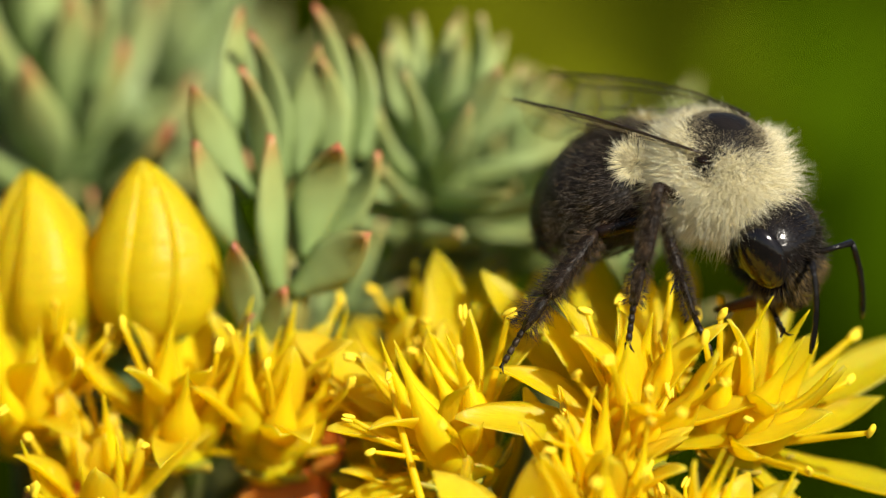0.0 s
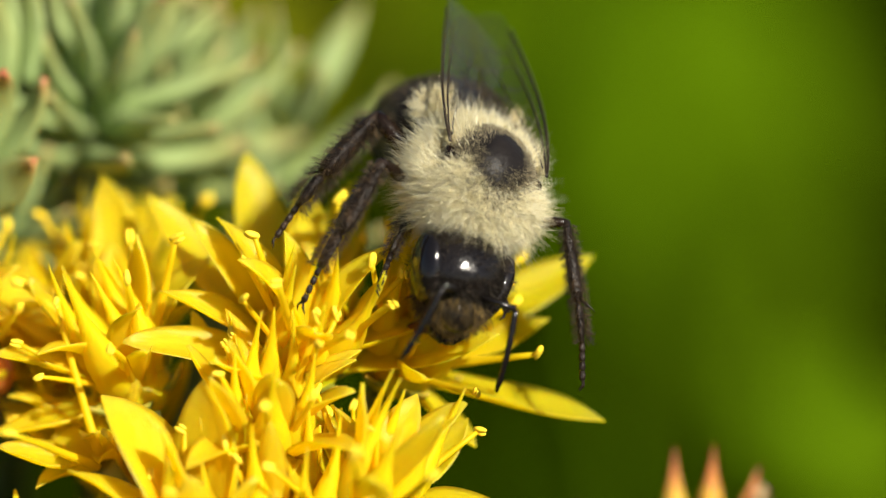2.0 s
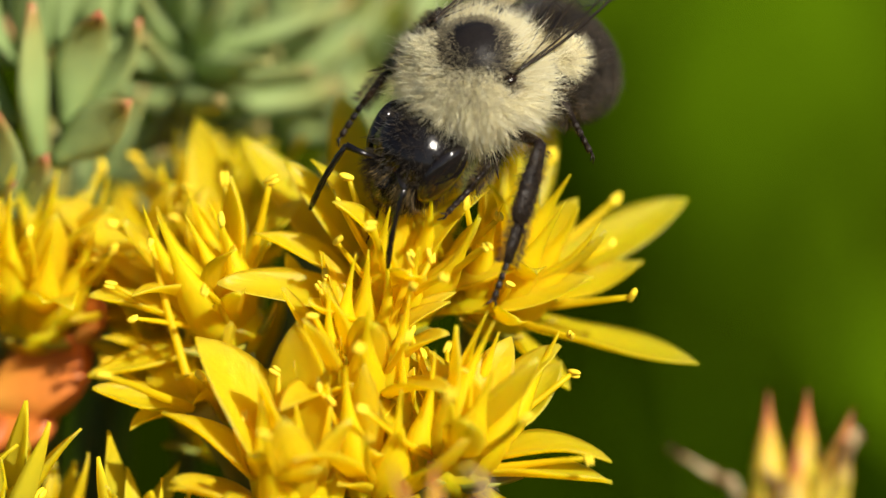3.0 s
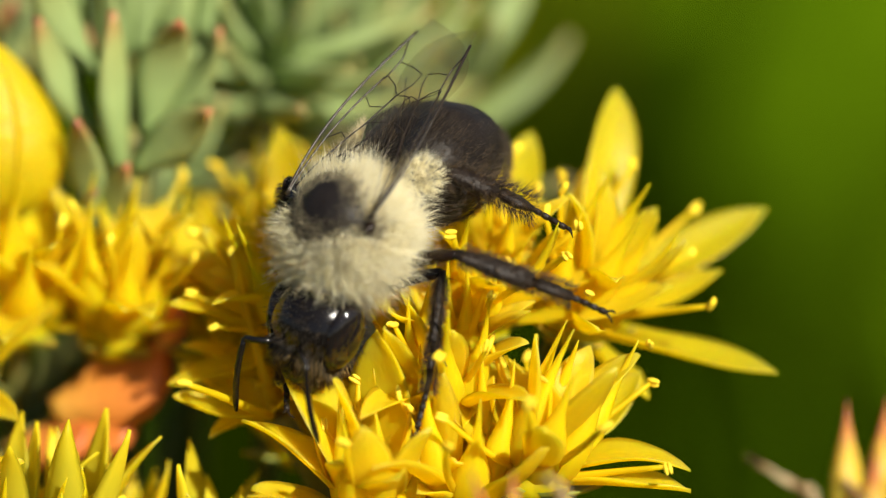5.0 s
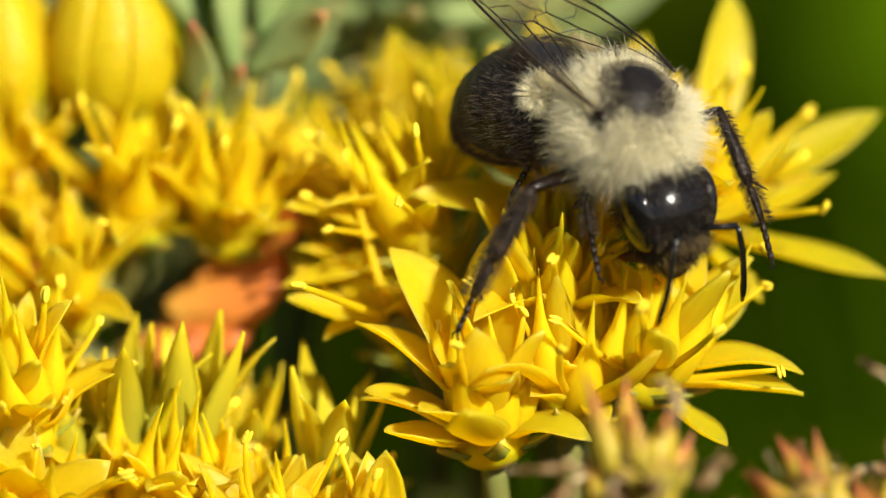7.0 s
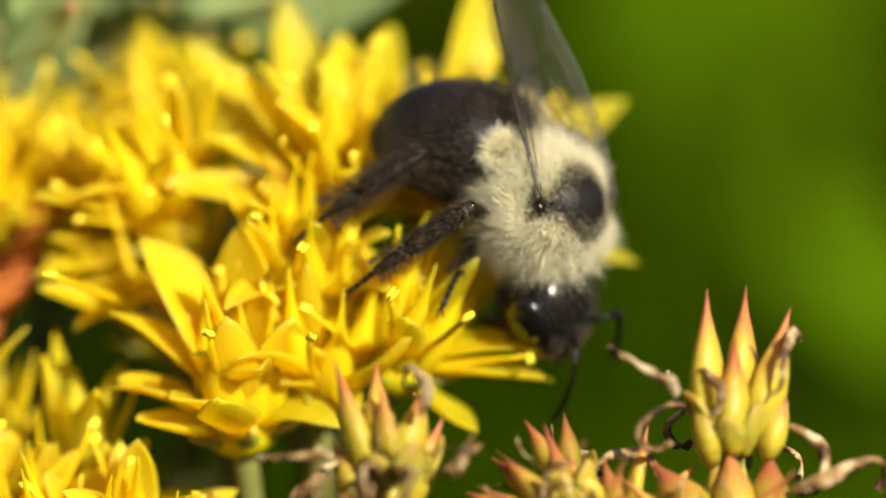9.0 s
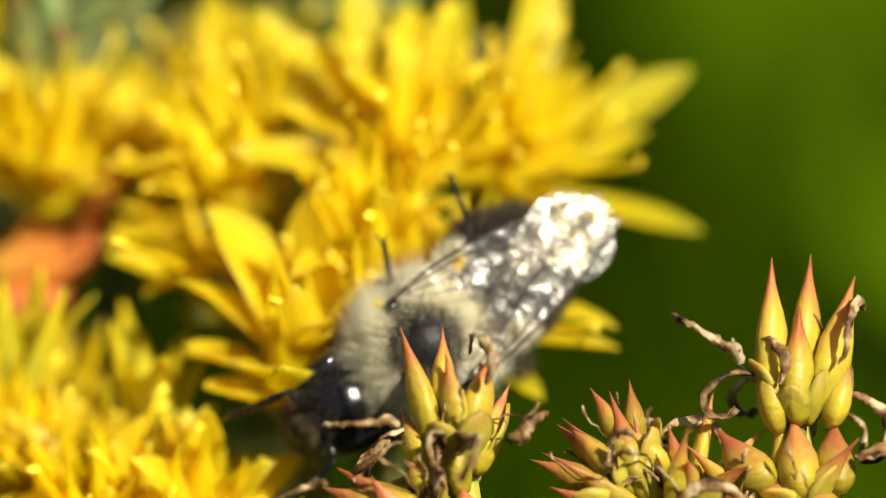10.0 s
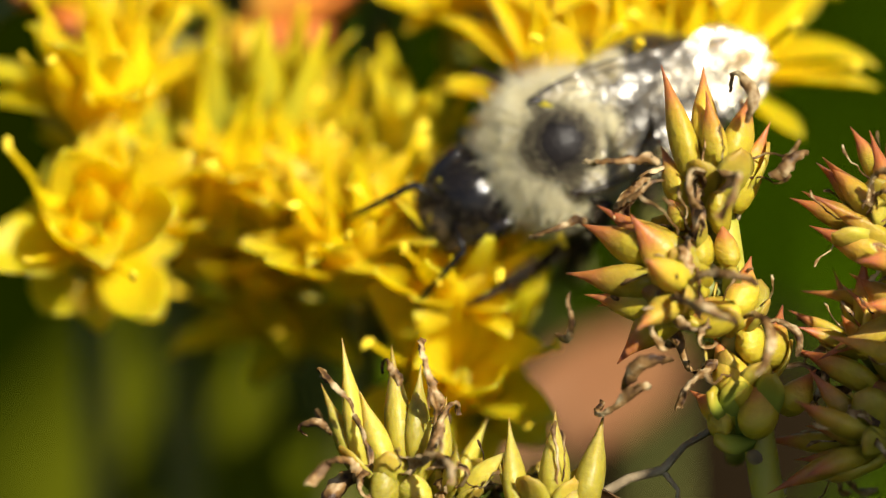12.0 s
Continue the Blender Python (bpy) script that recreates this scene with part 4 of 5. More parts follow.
    for i, (x, y, d, ax, k) in enumerate([(1535, 1300, Z + 0.6, (-0.25, 0.95, 0.2), 0.9), (1505, 1345, Z + 0.2, (-0.85, 0.5, 0.25), 0.9), (1600, 1490, Z, (-0.85, 0.3, 0.4), 0.95),
                                          (1520, 1690, Z, (-0.75, 0.6, 0.3), 0.95), (1500, 1740, Z - 0.3, (-0.95, 0.1, 0.3), 0.95), (1640, 1370, Z + 1, (0.3, 0.85, 0.4), 0.9), (1590, 1410, Z, (-0.3, 0.7, 0.6), 0.95),
                                          (1600, 1600, Z - 0.2, (-0.5, 0.7, 0.5), 0.9), (1480, 1560, Z + 0.6, (-0.6, 0.7, 0.3), 0.75)]):
        spent_flower(x, y, d, ax, 5, k * 0.92, 20 + i, 4, 4, 24, 1.0, RED_PODS, tips=own.get(i, ()))
    long_stem([(1590, 1360, Z + 1.4), (1580, 1500, Z + 1.2), (1560, 1850, Z + 1.2)], 0.55, st)
    # second tall stem
    spent_flower(1832, 1205, Z + 0.8, (0.05, 1, 0.1), 6, 1.0, 31, 6, 4, 9, 0.95, None, [(1725, 1125, -0.5, 0.9, 2.8), (1905, 1125, 0.5, 0.9, 2.6), (1800, 1160, 0.0, 1, 2.6), (1940, 1290, 0.6, 0.3, 3.6)], [(1790, 1209, 1778, 934, 0.5, 1.19), (1844, 1169, 1851, 925, -0.1, 1.06), (1880, 1209, 1917, 964, 0.4, 1.25), (1834, 1235, 1829, 1026, 1.1, 1.25), (1890, 1240, 1933, 1107, 0.6, 1.0), (1798, 1250, 1768, 1087, 0.9, 1.06)])
    spent_flower(1825, 1370, Z + 0.6, (-0.15, 0.95, 0.3), 5, 1.0, 32, 3, 3, 24, 1.0, RED_PODS, tips=[(1773, 1363, 1720, 1240, 0.8, 1.62), (1839, 1368, 1831, 1235, 1.3, 1.62), (1895, 1363, 1915, 1235, 0.8, 1.56), (1809, 1414, 1768, 1312, 1.3, 1.5), (1870, 1419, 1880, 1312, 1.3, 1.5)])
    spent_flower(1800, 1430, Z + 0.5, (-0.1, 0.8, 0.6), 5, 1.0, 34, 3, 3, 30)
    long_stem([(1832, 1215, Z + 1.4), (1835, 1400, Z + 1.4), (1840, 1800, Z + 1.4)], 0.62, st)
    # low seed heads
    spent_flower(640, 1810, Z, (-0.14, 1.0, 0.15), 6, 1.1, 41, 8, 5, 12, 0.85, PALE_PODS, [(705, 1690, 0.15, 1, 2.6), (560, 1690, -0.3, 0.9, 2.0), (520, 1730, -0.6, 0.4, 1.8), (690, 1760, 0.3, 0.6, 2.2), (640, 1640, -0.1, 1, 1.8), (590, 1780, -0.1, 0.9, 2.6)], [(589, 1820, 531, 1572, 0.6, 0.85), (625, 1810, 574, 1646, 1.0, 0.9), (650, 1799, 627, 1554, 0.2, 0.9), (676, 1794, 672, 1593, 0.6, 0.8), (574, 1810, 504, 1646, 0.2, 0.7), (712, 1820, 727, 1671, 0.5, 0.8), (625, 1866, 602, 1758, 1.4, 1.1), (681, 1866, 658, 1769, 1.4, 1.0)])
    spent_flower(735, 1840, Z + 0.3, (0.3, 0.9, 0.25), 4, 0.8, 42, 8, 6, 24, 1.0, PALE_PODS)
    spent_flower(912, 1860, Z, (0.05, 1.0, 0.15), 5, 1.0, 43, 3, 3, 21, 1.1, PALE_PODS, tips=[(865, 1891, 833, 1712, 0.5, 0.85), (927, 1866, 920, 1679, 0.7, 1.0), (973, 1886, 1008, 1703, 0.6, 1.05), (901, 1907, 881, 1810, 1.2, 1.1), (947, 1912, 954, 1810, 1.3, 1.1)])
    long_stem([(645, 1815, Z + 0.4), (650, 1950, Z + 0.5)], 0.6, st)
    long_stem([(912, 1870, Z + 0.4), (905, 1990, Z + 0.5)], 0.6, st)
    # dry twig between them
    pts = [at(x, y, Z + 0.4) - at(1100, 1800, Z) for x, y in ((1285, 1660), (1212, 1715), (1160, 1745), (1120, 1790), (1060, 1805), (985, 1850), (900, 1905))]
    s = tube(Shape(), [tuple(p / MM) for p in pts], [0.08, 0.13, 0.11, 0.16, 0.15, 0.2, 0.24], 7)
    tube(s, [tuple(pts[3] / MM), tuple(pts[3] / MM + Vector((0.5, -0.2, -0.6))), tuple(pts[3] / MM + Vector((0.45, -0.3, -1.3)))], [0.1, 0.07, 0.1], 6)
    tw = new("dry_twig", s.mesh("dry_twig", M_TWIG))
    tw.location = at(1100, 1800, Z)
    tagged(tw, "thin pale brown dry twig among the seed heads", "twig")


seed_plants()


def surroundings():
    # a seed for its curl; stalk end on the grid and its depth; tip; width in mm
    fresh = [
        (0, 1760, 560, 95, (1790, 280, 90), 8), (1, 1900, 880, 95, (2010, 600, 90), 6), (2, 1700, 690, 110, (1850, 200, 100), 14), (3, 1990, 800, 90, (2150, 980, 80), 9),
        (4, 2000, 1180, 100, (2100, 860, 90), 10), (7, 1340, 1430, 80, (1295, 1190, 70), 3.6), (9, 1850, 430, 140, (1800, 40, 130), 14), (10, 1420, 560, 130, (1480, 60, 120), 10),
        (12, 1500, 1250, 120, (1700, 900, 110), 8), (19, 2150, 600, 120, (2060, 280, 110), 8), (20, 2010, 600, 128, (1960, 100, 118), 10), (21, 1790, 1190, 110, (1700, 900, 100), 4.5),
        (22, 1630, 570, 125, (1610, 90, 115), 10),
    ]
    olive = [
        (5, 1000, 330, 130, (890, -20, 120), 8), (6, 900, 200, 150, (760, -80, 140), 10), (8, 1000, 500, 70, (1060, 180, 65), 6), (11, 1250, 420, 150, (1190, -40, 140), 9),
        (14, 150, 1930, 30, (250, 1690, 26), 7), (15, 350, 1930, 28, (450, 1690, 24), 7), (16, 300, 1680, 24, (310, 1500, 20), 3.2), (17, 60, 1960, 95, (240, 1580, 88), 11),
        (18, 400, 1960, 78, (540, 1600, 70), 9), (23, 230, 1960, 100, (380, 1590, 92), 11),
    ]
    pale = [
        (13, 340, 300, 60, (330, 20, 50), 6.5),
    ]
    for rows, material, label in ((fresh, M_BACK, "broad sunlit green garden leaf"), (olive, M_OLIVE, "broad sunlit olive green garden leaf"),
                                  (pale, M_PALE, "pale grey-green broad leaf behind the shoots")):
        for turn, x, y, d, tip, w in rows:
            broad_leaf(x, y, d, tip, w, material, turn, label)
    # added out of view towards the sun, to shade the lower right seed heads
    broad_leaf(2950, 960, -47, (2390, 690, -47), 9.5, M_BACK, 0, "unseen broad leaf added beside the bed to shade the lower seed heads", 0.9)
    broad_leaf(430, 1930, 60, (720, 1540, 50), 8, M_BACK, 3, "broad green garden leaf low in the bed")
    broad_leaf(-150, 1930, 70, (480, 1560, 60), 13, M_OLIVE, 51, "broad olive green garden leaf low in the bed")
    broad_leaf(770, 1775, 15, (1185, 1540, 20), 3.9, M_TAN, 50, "fallen orange-tan leaf caught low in the bed", 1.0)
    # added dark sheet where the bed is only in shade
    broad_leaf(900, 1990, 62, (1420, 1610, 56), 10, M_SHADE_SHEET, 52, "added dark leaf-shaped sheet standing in for shade low in the bed", 1.0)


surroundings()


# ---- the bumblebee ----  (its space: x ahead, y to its left, z to its back; mm)
R_THORAX = (1.68, 1.7, 1.78)


def make_bee():
    bee = anchor("bumblebee", Matrix(), "bumblebee with cream-furred thorax and shiny black abdomen, feeding on the flowers", "bumblebee")
    parts = {"bee": bee}
    # thorax
    th = piece("thorax", ball(Shape(), (0, 0, 0), R_THORAX, 32, 20).mesh("thorax", M_BACKPLATE), bee)

    def bare(p):
        """Distance from the middle of the bare back, about 1 at its woolly edge."""
        return np.hypot((p[:, 0] - 0.12) * 0.72, p[:, 1] * 0.80)

    def band(p):
        """About 1 in the thinly haired strip that runs across the back from wing to wing, 0 outside it."""
        return np.where(p[:, 2] > 0.1, np.clip(1.5 - np.abs(p[:, 0] - 0.10) * 3.4, 0, 1), 0)

    def joint(p):
        return np.hypot(np.hypot(p[:, 0] - 0.15, np.abs(p[:, 1]) - 0.88), p[:, 2] - 0.46)

    def woolly(p, rng):
        open_ = (p[:, 2] < 0) | (bare(p) > 0.48 + 0.40 * rng.random(len(p)))
        return open_ & (joint(p) > 0.09 + 0.12 * rng.random(len(p))) & (rng.random(len(p)) > 0.93 * band(p))

    def dusky(p, rng):
        rim = np.abs(bare(p) - 0.52) < 0.27 * rng.random(len(p)) ** 0.7
        strip = (bare(p) > 0.5) & (joint(p) > 0.12) & (rng.random(len(p)) < 0.8 * band(p))
        return (p[:, 2] > 0) & (rim | strip)

    for name, mat, seed, count, ln, rad, comb, keep in (
            ("fur", M_CREAM, 3, 58000, (0.65, 1.2), 0.0066, 0.8, lambda p, r: woolly(p, r) & (p[:, 2] > -0.9)),
            ("underfur", M_OLIVEFUR, 6, 40000, (0.3, 0.6), 0.014, 0.9, lambda p, r: woolly(p, r) & (p[:, 2] > -0.9)),
            ("long_fur", M_CREAM, 8, 7500, (1.0, 1.75), 0.009, 0.9, lambda p, r: woolly(p, r) & (p[:, 2] > -0.8)),
            ("fringe", M_DUSK, 4, 34000, (0.14, 0.5), 0.007, 0.3, dusky)):
        roots, nrm, rng = shell_points(count, R_THORAX, seed, keep)
        k = len(roots)
        unit = roots / np.array(R_THORAX)
        ways = nrm + np.array((-0.42, 0, 0.0)) + rng.normal(0, {"underfur": 0.85, "fur": 0.45}.get(name, 0.24), (k, 3))
        knots = roots[rng.integers(0, k, 520)]
        best = np.full(k, 9.0)
        lean = np.zeros((k, 3))
        for q in knots:
            gap = q - roots
            far = (gap * gap).sum(1)
            lean = np.where((far < best)[:, None], gap, lean)
            best = np.minimum(best, far)
        ways += lean * comb
        # hair beside the bare patch is short and lies away from it
        edge = np.where(unit[:, 2] > 0, np.clip((0.80 - bare(unit)) * 3.0, 0, 1), 0)[:, None]
        outward = np.stack([unit[:, 0] - 0.16, unit[:, 1], np.zeros(k)], 1)
        ways += outward * edge * 0.6
        # hair before and behind the strip between the wings stands away from it
        ways[:, 0] += np.where((unit[:, 2] > 0.1) & (np.abs(unit[:, 0] - 0.1) < 0.6), np.sign(unit[:, 0] - 0.1) * 0.4, 0)
        lens = rng.uniform(ln[0], ln[1], k) * (1 - 0.62 * edge[:, 0]) * (1 - 0.35 * band(unit))
        strands(name, mat, roots, ways, lens, rad, 0.03, seed, th, "dense cream-white fur" if name != "fringe" else "short dusky hairs round the bare back")
    for sgn in (1, -1):
        piece("wing_joint", ball(Shape(), (0.2, sgn * 1.6, 0.84), (0.26, 0.18, 0.15), 12, 8).mesh("wing_joint", M_FEMUR), th, None, "shiny dark wing joint")
    # abdomen: from its waist at the origin, back along -x
    ab = piece("abdomen", Shape().mesh("abdomen", M_CHITIN), bee)
    s = Shape()
    SAG = 0.05
    prof = [(0.0, 0.45), (0.25, 1.15), (0.8, 1.8), (1.3, 2.08), (1.32, 2.14), (2.1, 2.3), (2.6, 2.3), (2.64, 2.24), (3.3, 2.16), (3.75, 1.98), (3.8, 1.91), (4.35, 1.62), (4.7, 1.3), (4.74, 1.22), (5.1, 0.76), (5.35, 0.26)]
    tube(s, [(-x, 0, -SAG * x * x) for x, r in prof], [r * 0.95 for x, r in prof], 26, 0.92)
    old = ab.data
    ab.data = s.mesh("abdomen", M_BODY)
    bpy.data.meshes.remove(old)
    rng = np.random.default_rng(9)
    k = 12500
    xs = rng.uniform(0.35, 5.3, k)
    rr = np.interp(xs, [p[0] for p in prof], [p[1] for p in prof])
    an = rng.uniform(0, 2 * math.pi, k)
    roots = np.stack([-xs, np.cos(an) * rr, np.sin(an) * rr * 0.92 - SAG * xs * xs], 1)
    nrm = np.stack([-0.35 - (xs - 2.5) * 0.22, np.cos(an), np.sin(an)], 1)
    tuft = (np.abs(xs - 1.2) < 0.45) & (np.sin(an) > 0.25) & (np.sin(an) < 0.85)
    black = ~tuft
    strands("hair", M_BODYHAIR, roots[black], nrm[black] + rng.normal(0, 0.3, (black.sum(), 3)) + (-0.9, 0, 0), rng.uniform(0.15, 0.42, black.sum()), 0.006, 0.02, 11, ab, "short black hair")
    for sgn in (1, -1):
        k = 800
        rad, spin = rng.random(k) ** 0.72 * 0.47, rng.uniform(0, 2 * math.pi, k)
        xs = np.clip(1.05 + rad * np.cos(spin) * 0.8, 0.2, 2)
        rr = np.interp(xs, [p[0] for p in prof], [p[1] for p in prof])
        an = math.pi / 2 - sgn * 0.95 + rad * np.sin(spin) / 1.8
        roots = np.stack([-xs, np.cos(an) * rr, np.sin(an) * rr * 0.92 - SAG * xs * xs], 1)
        out = np.stack([-np.cos(spin), -np.sin(an) * np.sin(spin), np.cos(an) * np.sin(spin)], 1) * (rad * 2.2)[:, None]
        nrm = np.stack([0.1 - 0.3 * xs, np.cos(an), np.sin(an)], 1) + out + rng.normal(0, 0.15, (k, 3))
        edge = rad > 0.2
        strands("tuft", M_CREAM, roots[edge], nrm[edge], rng.uniform(0.4, 0.85, edge.sum()), 0.010, 0.0, 12, ab, "white tuft at the front of the abdomen")
        strands("tuft", M_OLIVEFUR, roots[~edge], nrm[~edge], rng.uniform(0.3, 0.55, (~edge).sum()), 0.014, 0.0, 13, ab, "olive hairs in the middle of the tuft")
    ab.scale = (0.93, 0.94, 0.94)
    parts["abdomen"] = ab
    # head: crown at the origin, mouth along x, face to z

    def face(p):
        w = 1.0 - 0.42 * max(0.0, p.x) ** 1.3
        return Vector((p.x, p.y * w, p.z * (1.0 - 0.30 * max(0, p.x))))

    hd = piece("head", ball(Shape(), (1.3, 0, 0), (1.45, 1.46, 1.25), 28, 20, face).mesh("head", M_CHITIN), bee)
    for sgn in (1, -1):
        e = ball(Shape(), (0, 0, 0), (1.05, 0.40, 0.74), 20, 14)
        piece("compound_eye", e.mesh("compound_eye", M_EYE), hd, pose(1.25 * MM, sgn * 1.12 * MM, 0.12 * MM, 0, 0, -sgn * 10), "large glossy black compound eye")
        an_ = Shape()
        tube(an_, [(1.75, sgn * 0.35, 1.05), (1.8, sgn * 0.75, 1.45), (1.85, sgn * 1.2, 1.7)], [0.10, 0.085, 0.11], 8)
        fl = [(1.85 + 0.235 * i, sgn * (1.2 + 0.04 * i), 1.7 - 0.01 * i - 0.006 * i * i) for i in range(11)]
        tube(an_, fl, [0.085] + [0.10 if i % 2 else 0.088 for i in range(9)] + [0.05], 8)
        piece("antenna", an_.mesh("antenna", M_CHITIN), hd, None, "thin elbowed black antenna")
        md = tube(Shape(), [(2.4, sgn * 0.55, 0.1), (2.75, sgn * 0.5, 0.12), (3.05, sgn * 0.25, 0.1), (3.2, sgn * 0.02, 0.08)], [0.26, 0.24, 0.18, 0.08], 8, 0.7)
        piece("mandible", md.mesh("mandible", M_CHITIN), hd)
    piece("face_plate", ball(Shape(), (2.3, 0, 0.55), (0.62, 0.62, 0.42), 14, 10).mesh("face_plate", M_CHITIN), hd, None, "glossy black plate above the mouth")
    tg = tube(Shape(), [(0, 0, 0), (0.6, 0, -0.02), (1.3, 0, -0.02), (2.0, 0.02, -0.05), (2.7, 0.03, -0.12)], [0.38, 0.32, 0.26, 0.20, 0.08], 8, 0.8)
    parts["tongue"] = piece("tongue", tg.mesh("tongue", M_TONGUE), hd, pose(2.6 * MM, 0, -0.05 * MM), "long red-brown tongue")
    roots, nrm, rng = shell_points(8000, (1.45, 1.46, 1.25), 21, lambda p, r: (np.abs(p[:, 1]) < 0.72) & ~((p[:, 2] > 0.3) & (p[:, 0] < 0.25) & (r.random(len(p)) < 0.75)))
    w = 1.0 - 0.42 * np.maximum(0.0, roots[:, 0] / 1.5) ** 1.3
    roots[:, 1] *= w
    roots[:, 2] *= 1 - 0.30 * np.maximum(0, roots[:, 0] / 1.5)
    roots += (1.3, 0, 0)
    strands("hair", M_BLACKHAIR, roots, nrm + rng.normal(0, 0.3, nrm.shape) + (0.3, 0, 0.1), rng.uniform(0.2, 0.5, len(roots)), 0.008, 0, 22, hd, "short black hair")
    low = (roots[:, 0] > 1.9) & (np.abs(roots[:, 1]) < 0.9)
    strands("beard", M_BROWNHAIR, roots[low], nrm[low] + rng.normal(0, 0.25, nrm[low].shape) + (0.9, 0, 0.2), rng.uniform(0.3, 0.65, low.sum()), 0.008, 0, 23, hd, "golden brown hair round the mouth")
    hd.scale = (1.1, 1.1, 1.1)
    parts["head"] = hd
    # wings: base at the origin, back along -x
    for key, sgn in (("wing_l", 1), ("wing_r", -1)):
        s = Shape()
        outline = []
        ln = 7.6
        n = 22
        for i in range(n + 1):
            t = math.sin(math.pi / 2 * i / n)
            y0 = -0.08 - 0.50 * math.sin(math.pi * t ** 0.9) * (1 - 0.35 * t)
            y1 = 0.18 + 2.75 * (t ** 0.85) * (1 - max(0, (t - 0.62) / 0.38) ** 2.6) ** 0.5 if t < 1 else 0.1
            outline.append((t, y0, y1))
        verts, al = [], []
        cols = 8
        for t, y0, y1 in outline:
            for k in range(cols + 1):
                q = k / cols
                y = y0 + (y1 - y0) * q
                z = 0.06 * math.sin(q * 9 + t * 3) * min(1, t * 3) * 0.6 * min(1, (y1 - y0) / 2.2) + 0.06 * math.sin(t * math.pi)
                verts.append((-ln * t, sgn * -y, z))
                al.append(t)
        faces = [(i * (cols + 1) + k, (i + 1) * (cols + 1) + k, (i + 1) * (cols + 1) + k + 1, i * (cols + 1) + k + 1) for i in range(n) for k in range(cols)]
        s.add(verts, faces, al)

        def on(t, q, s=s):
            i, k = math.asin(min(1, t)) * 2 / math.pi * 22, q * 8
            a = int(min(21, i)) * 9 + int(min(7, k))
            fi, fk = i - int(min(21, i)), k - int(min(7, k))
            v = [Vector(s.v[j]) for j in (a, a + 1, a + 9, a + 10)]
            return v[0].lerp(v[1], fk).lerp(v[2].lerp(v[3], fk), fi)

        wing = piece("wing", s.mesh("wing", M_WING), bee, None, "clear smoky membrane wing with dark veins")
        vs = Shape()
        lines = [([(t / 12, 0.0) for t in range(0, 12)], 0.075), ([(t / 12, 0.12 + 0.05 * (t / 12)) for t in range(0, 9)], 0.055), ([(0.05, 0.3), (0.25, 0.42), (0.45, 0.5), (0.62, 0.48)], 0.045),
                 ([(0.08, 0.6), (0.3, 0.72), (0.5, 0.78), (0.62, 0.72)], 0.04), ([(0.45, 0.5), (0.48, 0.66), (0.5, 0.78)], 0.032), ([(0.3, 0.14), (0.36, 0.3), (0.34, 0.46)], 0.032),
                 ([(0.55, 0.16), (0.52, 0.32), (0.55, 0.49)], 0.032), ([(0.68, 0.17), (0.66, 0.34), (0.62, 0.48), (0.64, 0.62), (0.62, 0.72)], 0.032), ([(0.62, 0.48), (0.7, 0.52), (0.76, 0.5)], 0.028),
                 ([(0.66, 0.17), (0.78, 0.14), (0.86, 0.02)], 0.04), ([(0.62, 0.72), (0.7, 0.82), (0.74, 0.86)], 0.026), ([(0.1, 0.98), (0.3, 0.97), (0.5, 0.98)], 0.03), ([(0.76, 0.5), (0.77, 0.32), (0.76, 0.15)], 0.03)]
        for path, r in lines:
            fine = []
            for a, b in zip(path, path[1:]):
                fine += [on(a[0] + (b[0] - a[0]) * j / 3, a[1] + (b[1] - a[1]) * j / 3) for j in range(3)]
            fine.append(on(*path[-1]))
            tube(vs, fine, [r * 0.62] * len(fine), 5)
        piece("vein", vs.mesh("vein", M_VEIN), wing, None, "dark branching wing veins")
        parts[key] = wing
    # legs
    for side, sgn in (("L", 1), ("R", -1)):
        for leg, wide, stout in (("F", 0.31, 0.72), ("M", 0.35, 0.68), ("H", 0.54, 1.0)):
            fe = tube(Shape(), [(-0.2, 0, 0), (0.3, 0, 0), (1.2, 0, 0.04), (2.2, 0, 0.02), (2.6, 0, 0), (2.8, 0, 0)], [r * stout for r in (0.2, 0.35, 0.41, 0.33, 0.29, 0.18)], 12, 0.85)
            femur = piece("femur", fe.mesh("femur", M_FEMUR), bee)
            ti = tube(Shape(), [(-0.05, 0, 0), (0.4, 0, 0), (1.3, 0, 0), (2.2, 0, 0), (2.6, 0, 0)], [0.2, wide * 0.75, wide, wide * 1.05, wide * 0.7], 10, 0.6)
            tube(ti, [(2.5, 0, 0.1), (2.8, 0, 0.35), (3.0, 0, 0.5)], [0.05, 0.035, 0.01], 5)
            tibia = piece("tibia", ti.mesh("tibia", M_LEG), bee)
            ta = tube(Shape(), [(2.6, 0, 0), (2.8, 0, 0), (3.4, 0, -0.03), (3.9, 0, -0.06)], [0.14, wide * 0.72, wide * 0.66, 0.17], 9, 0.55)
            for i in range(4):
                x = 3.9 + i * 0.3
                tube(ta, [(x, 0, -0.06 - 0.04 * i), (x + 0.16, 0, -0.08 - 0.04 * i), (x + 0.28, 0, -0.10 - 0.04 * i)], [0.085, 0.11, 0.09], 7)
            for c in (-1, 1):
                tube(ta, [(5.05, 0, -0.2), (5.25, c * 0.14, -0.22), (5.4, c * 0.2, -0.38)], [0.05, 0.04, 0.015], 5)
            piece("tarsus", ta.mesh("tarsus", M_LEG), tibia, None, "jointed black foot with claws")
            rng = np.random.default_rng(ord(leg) + sgn)
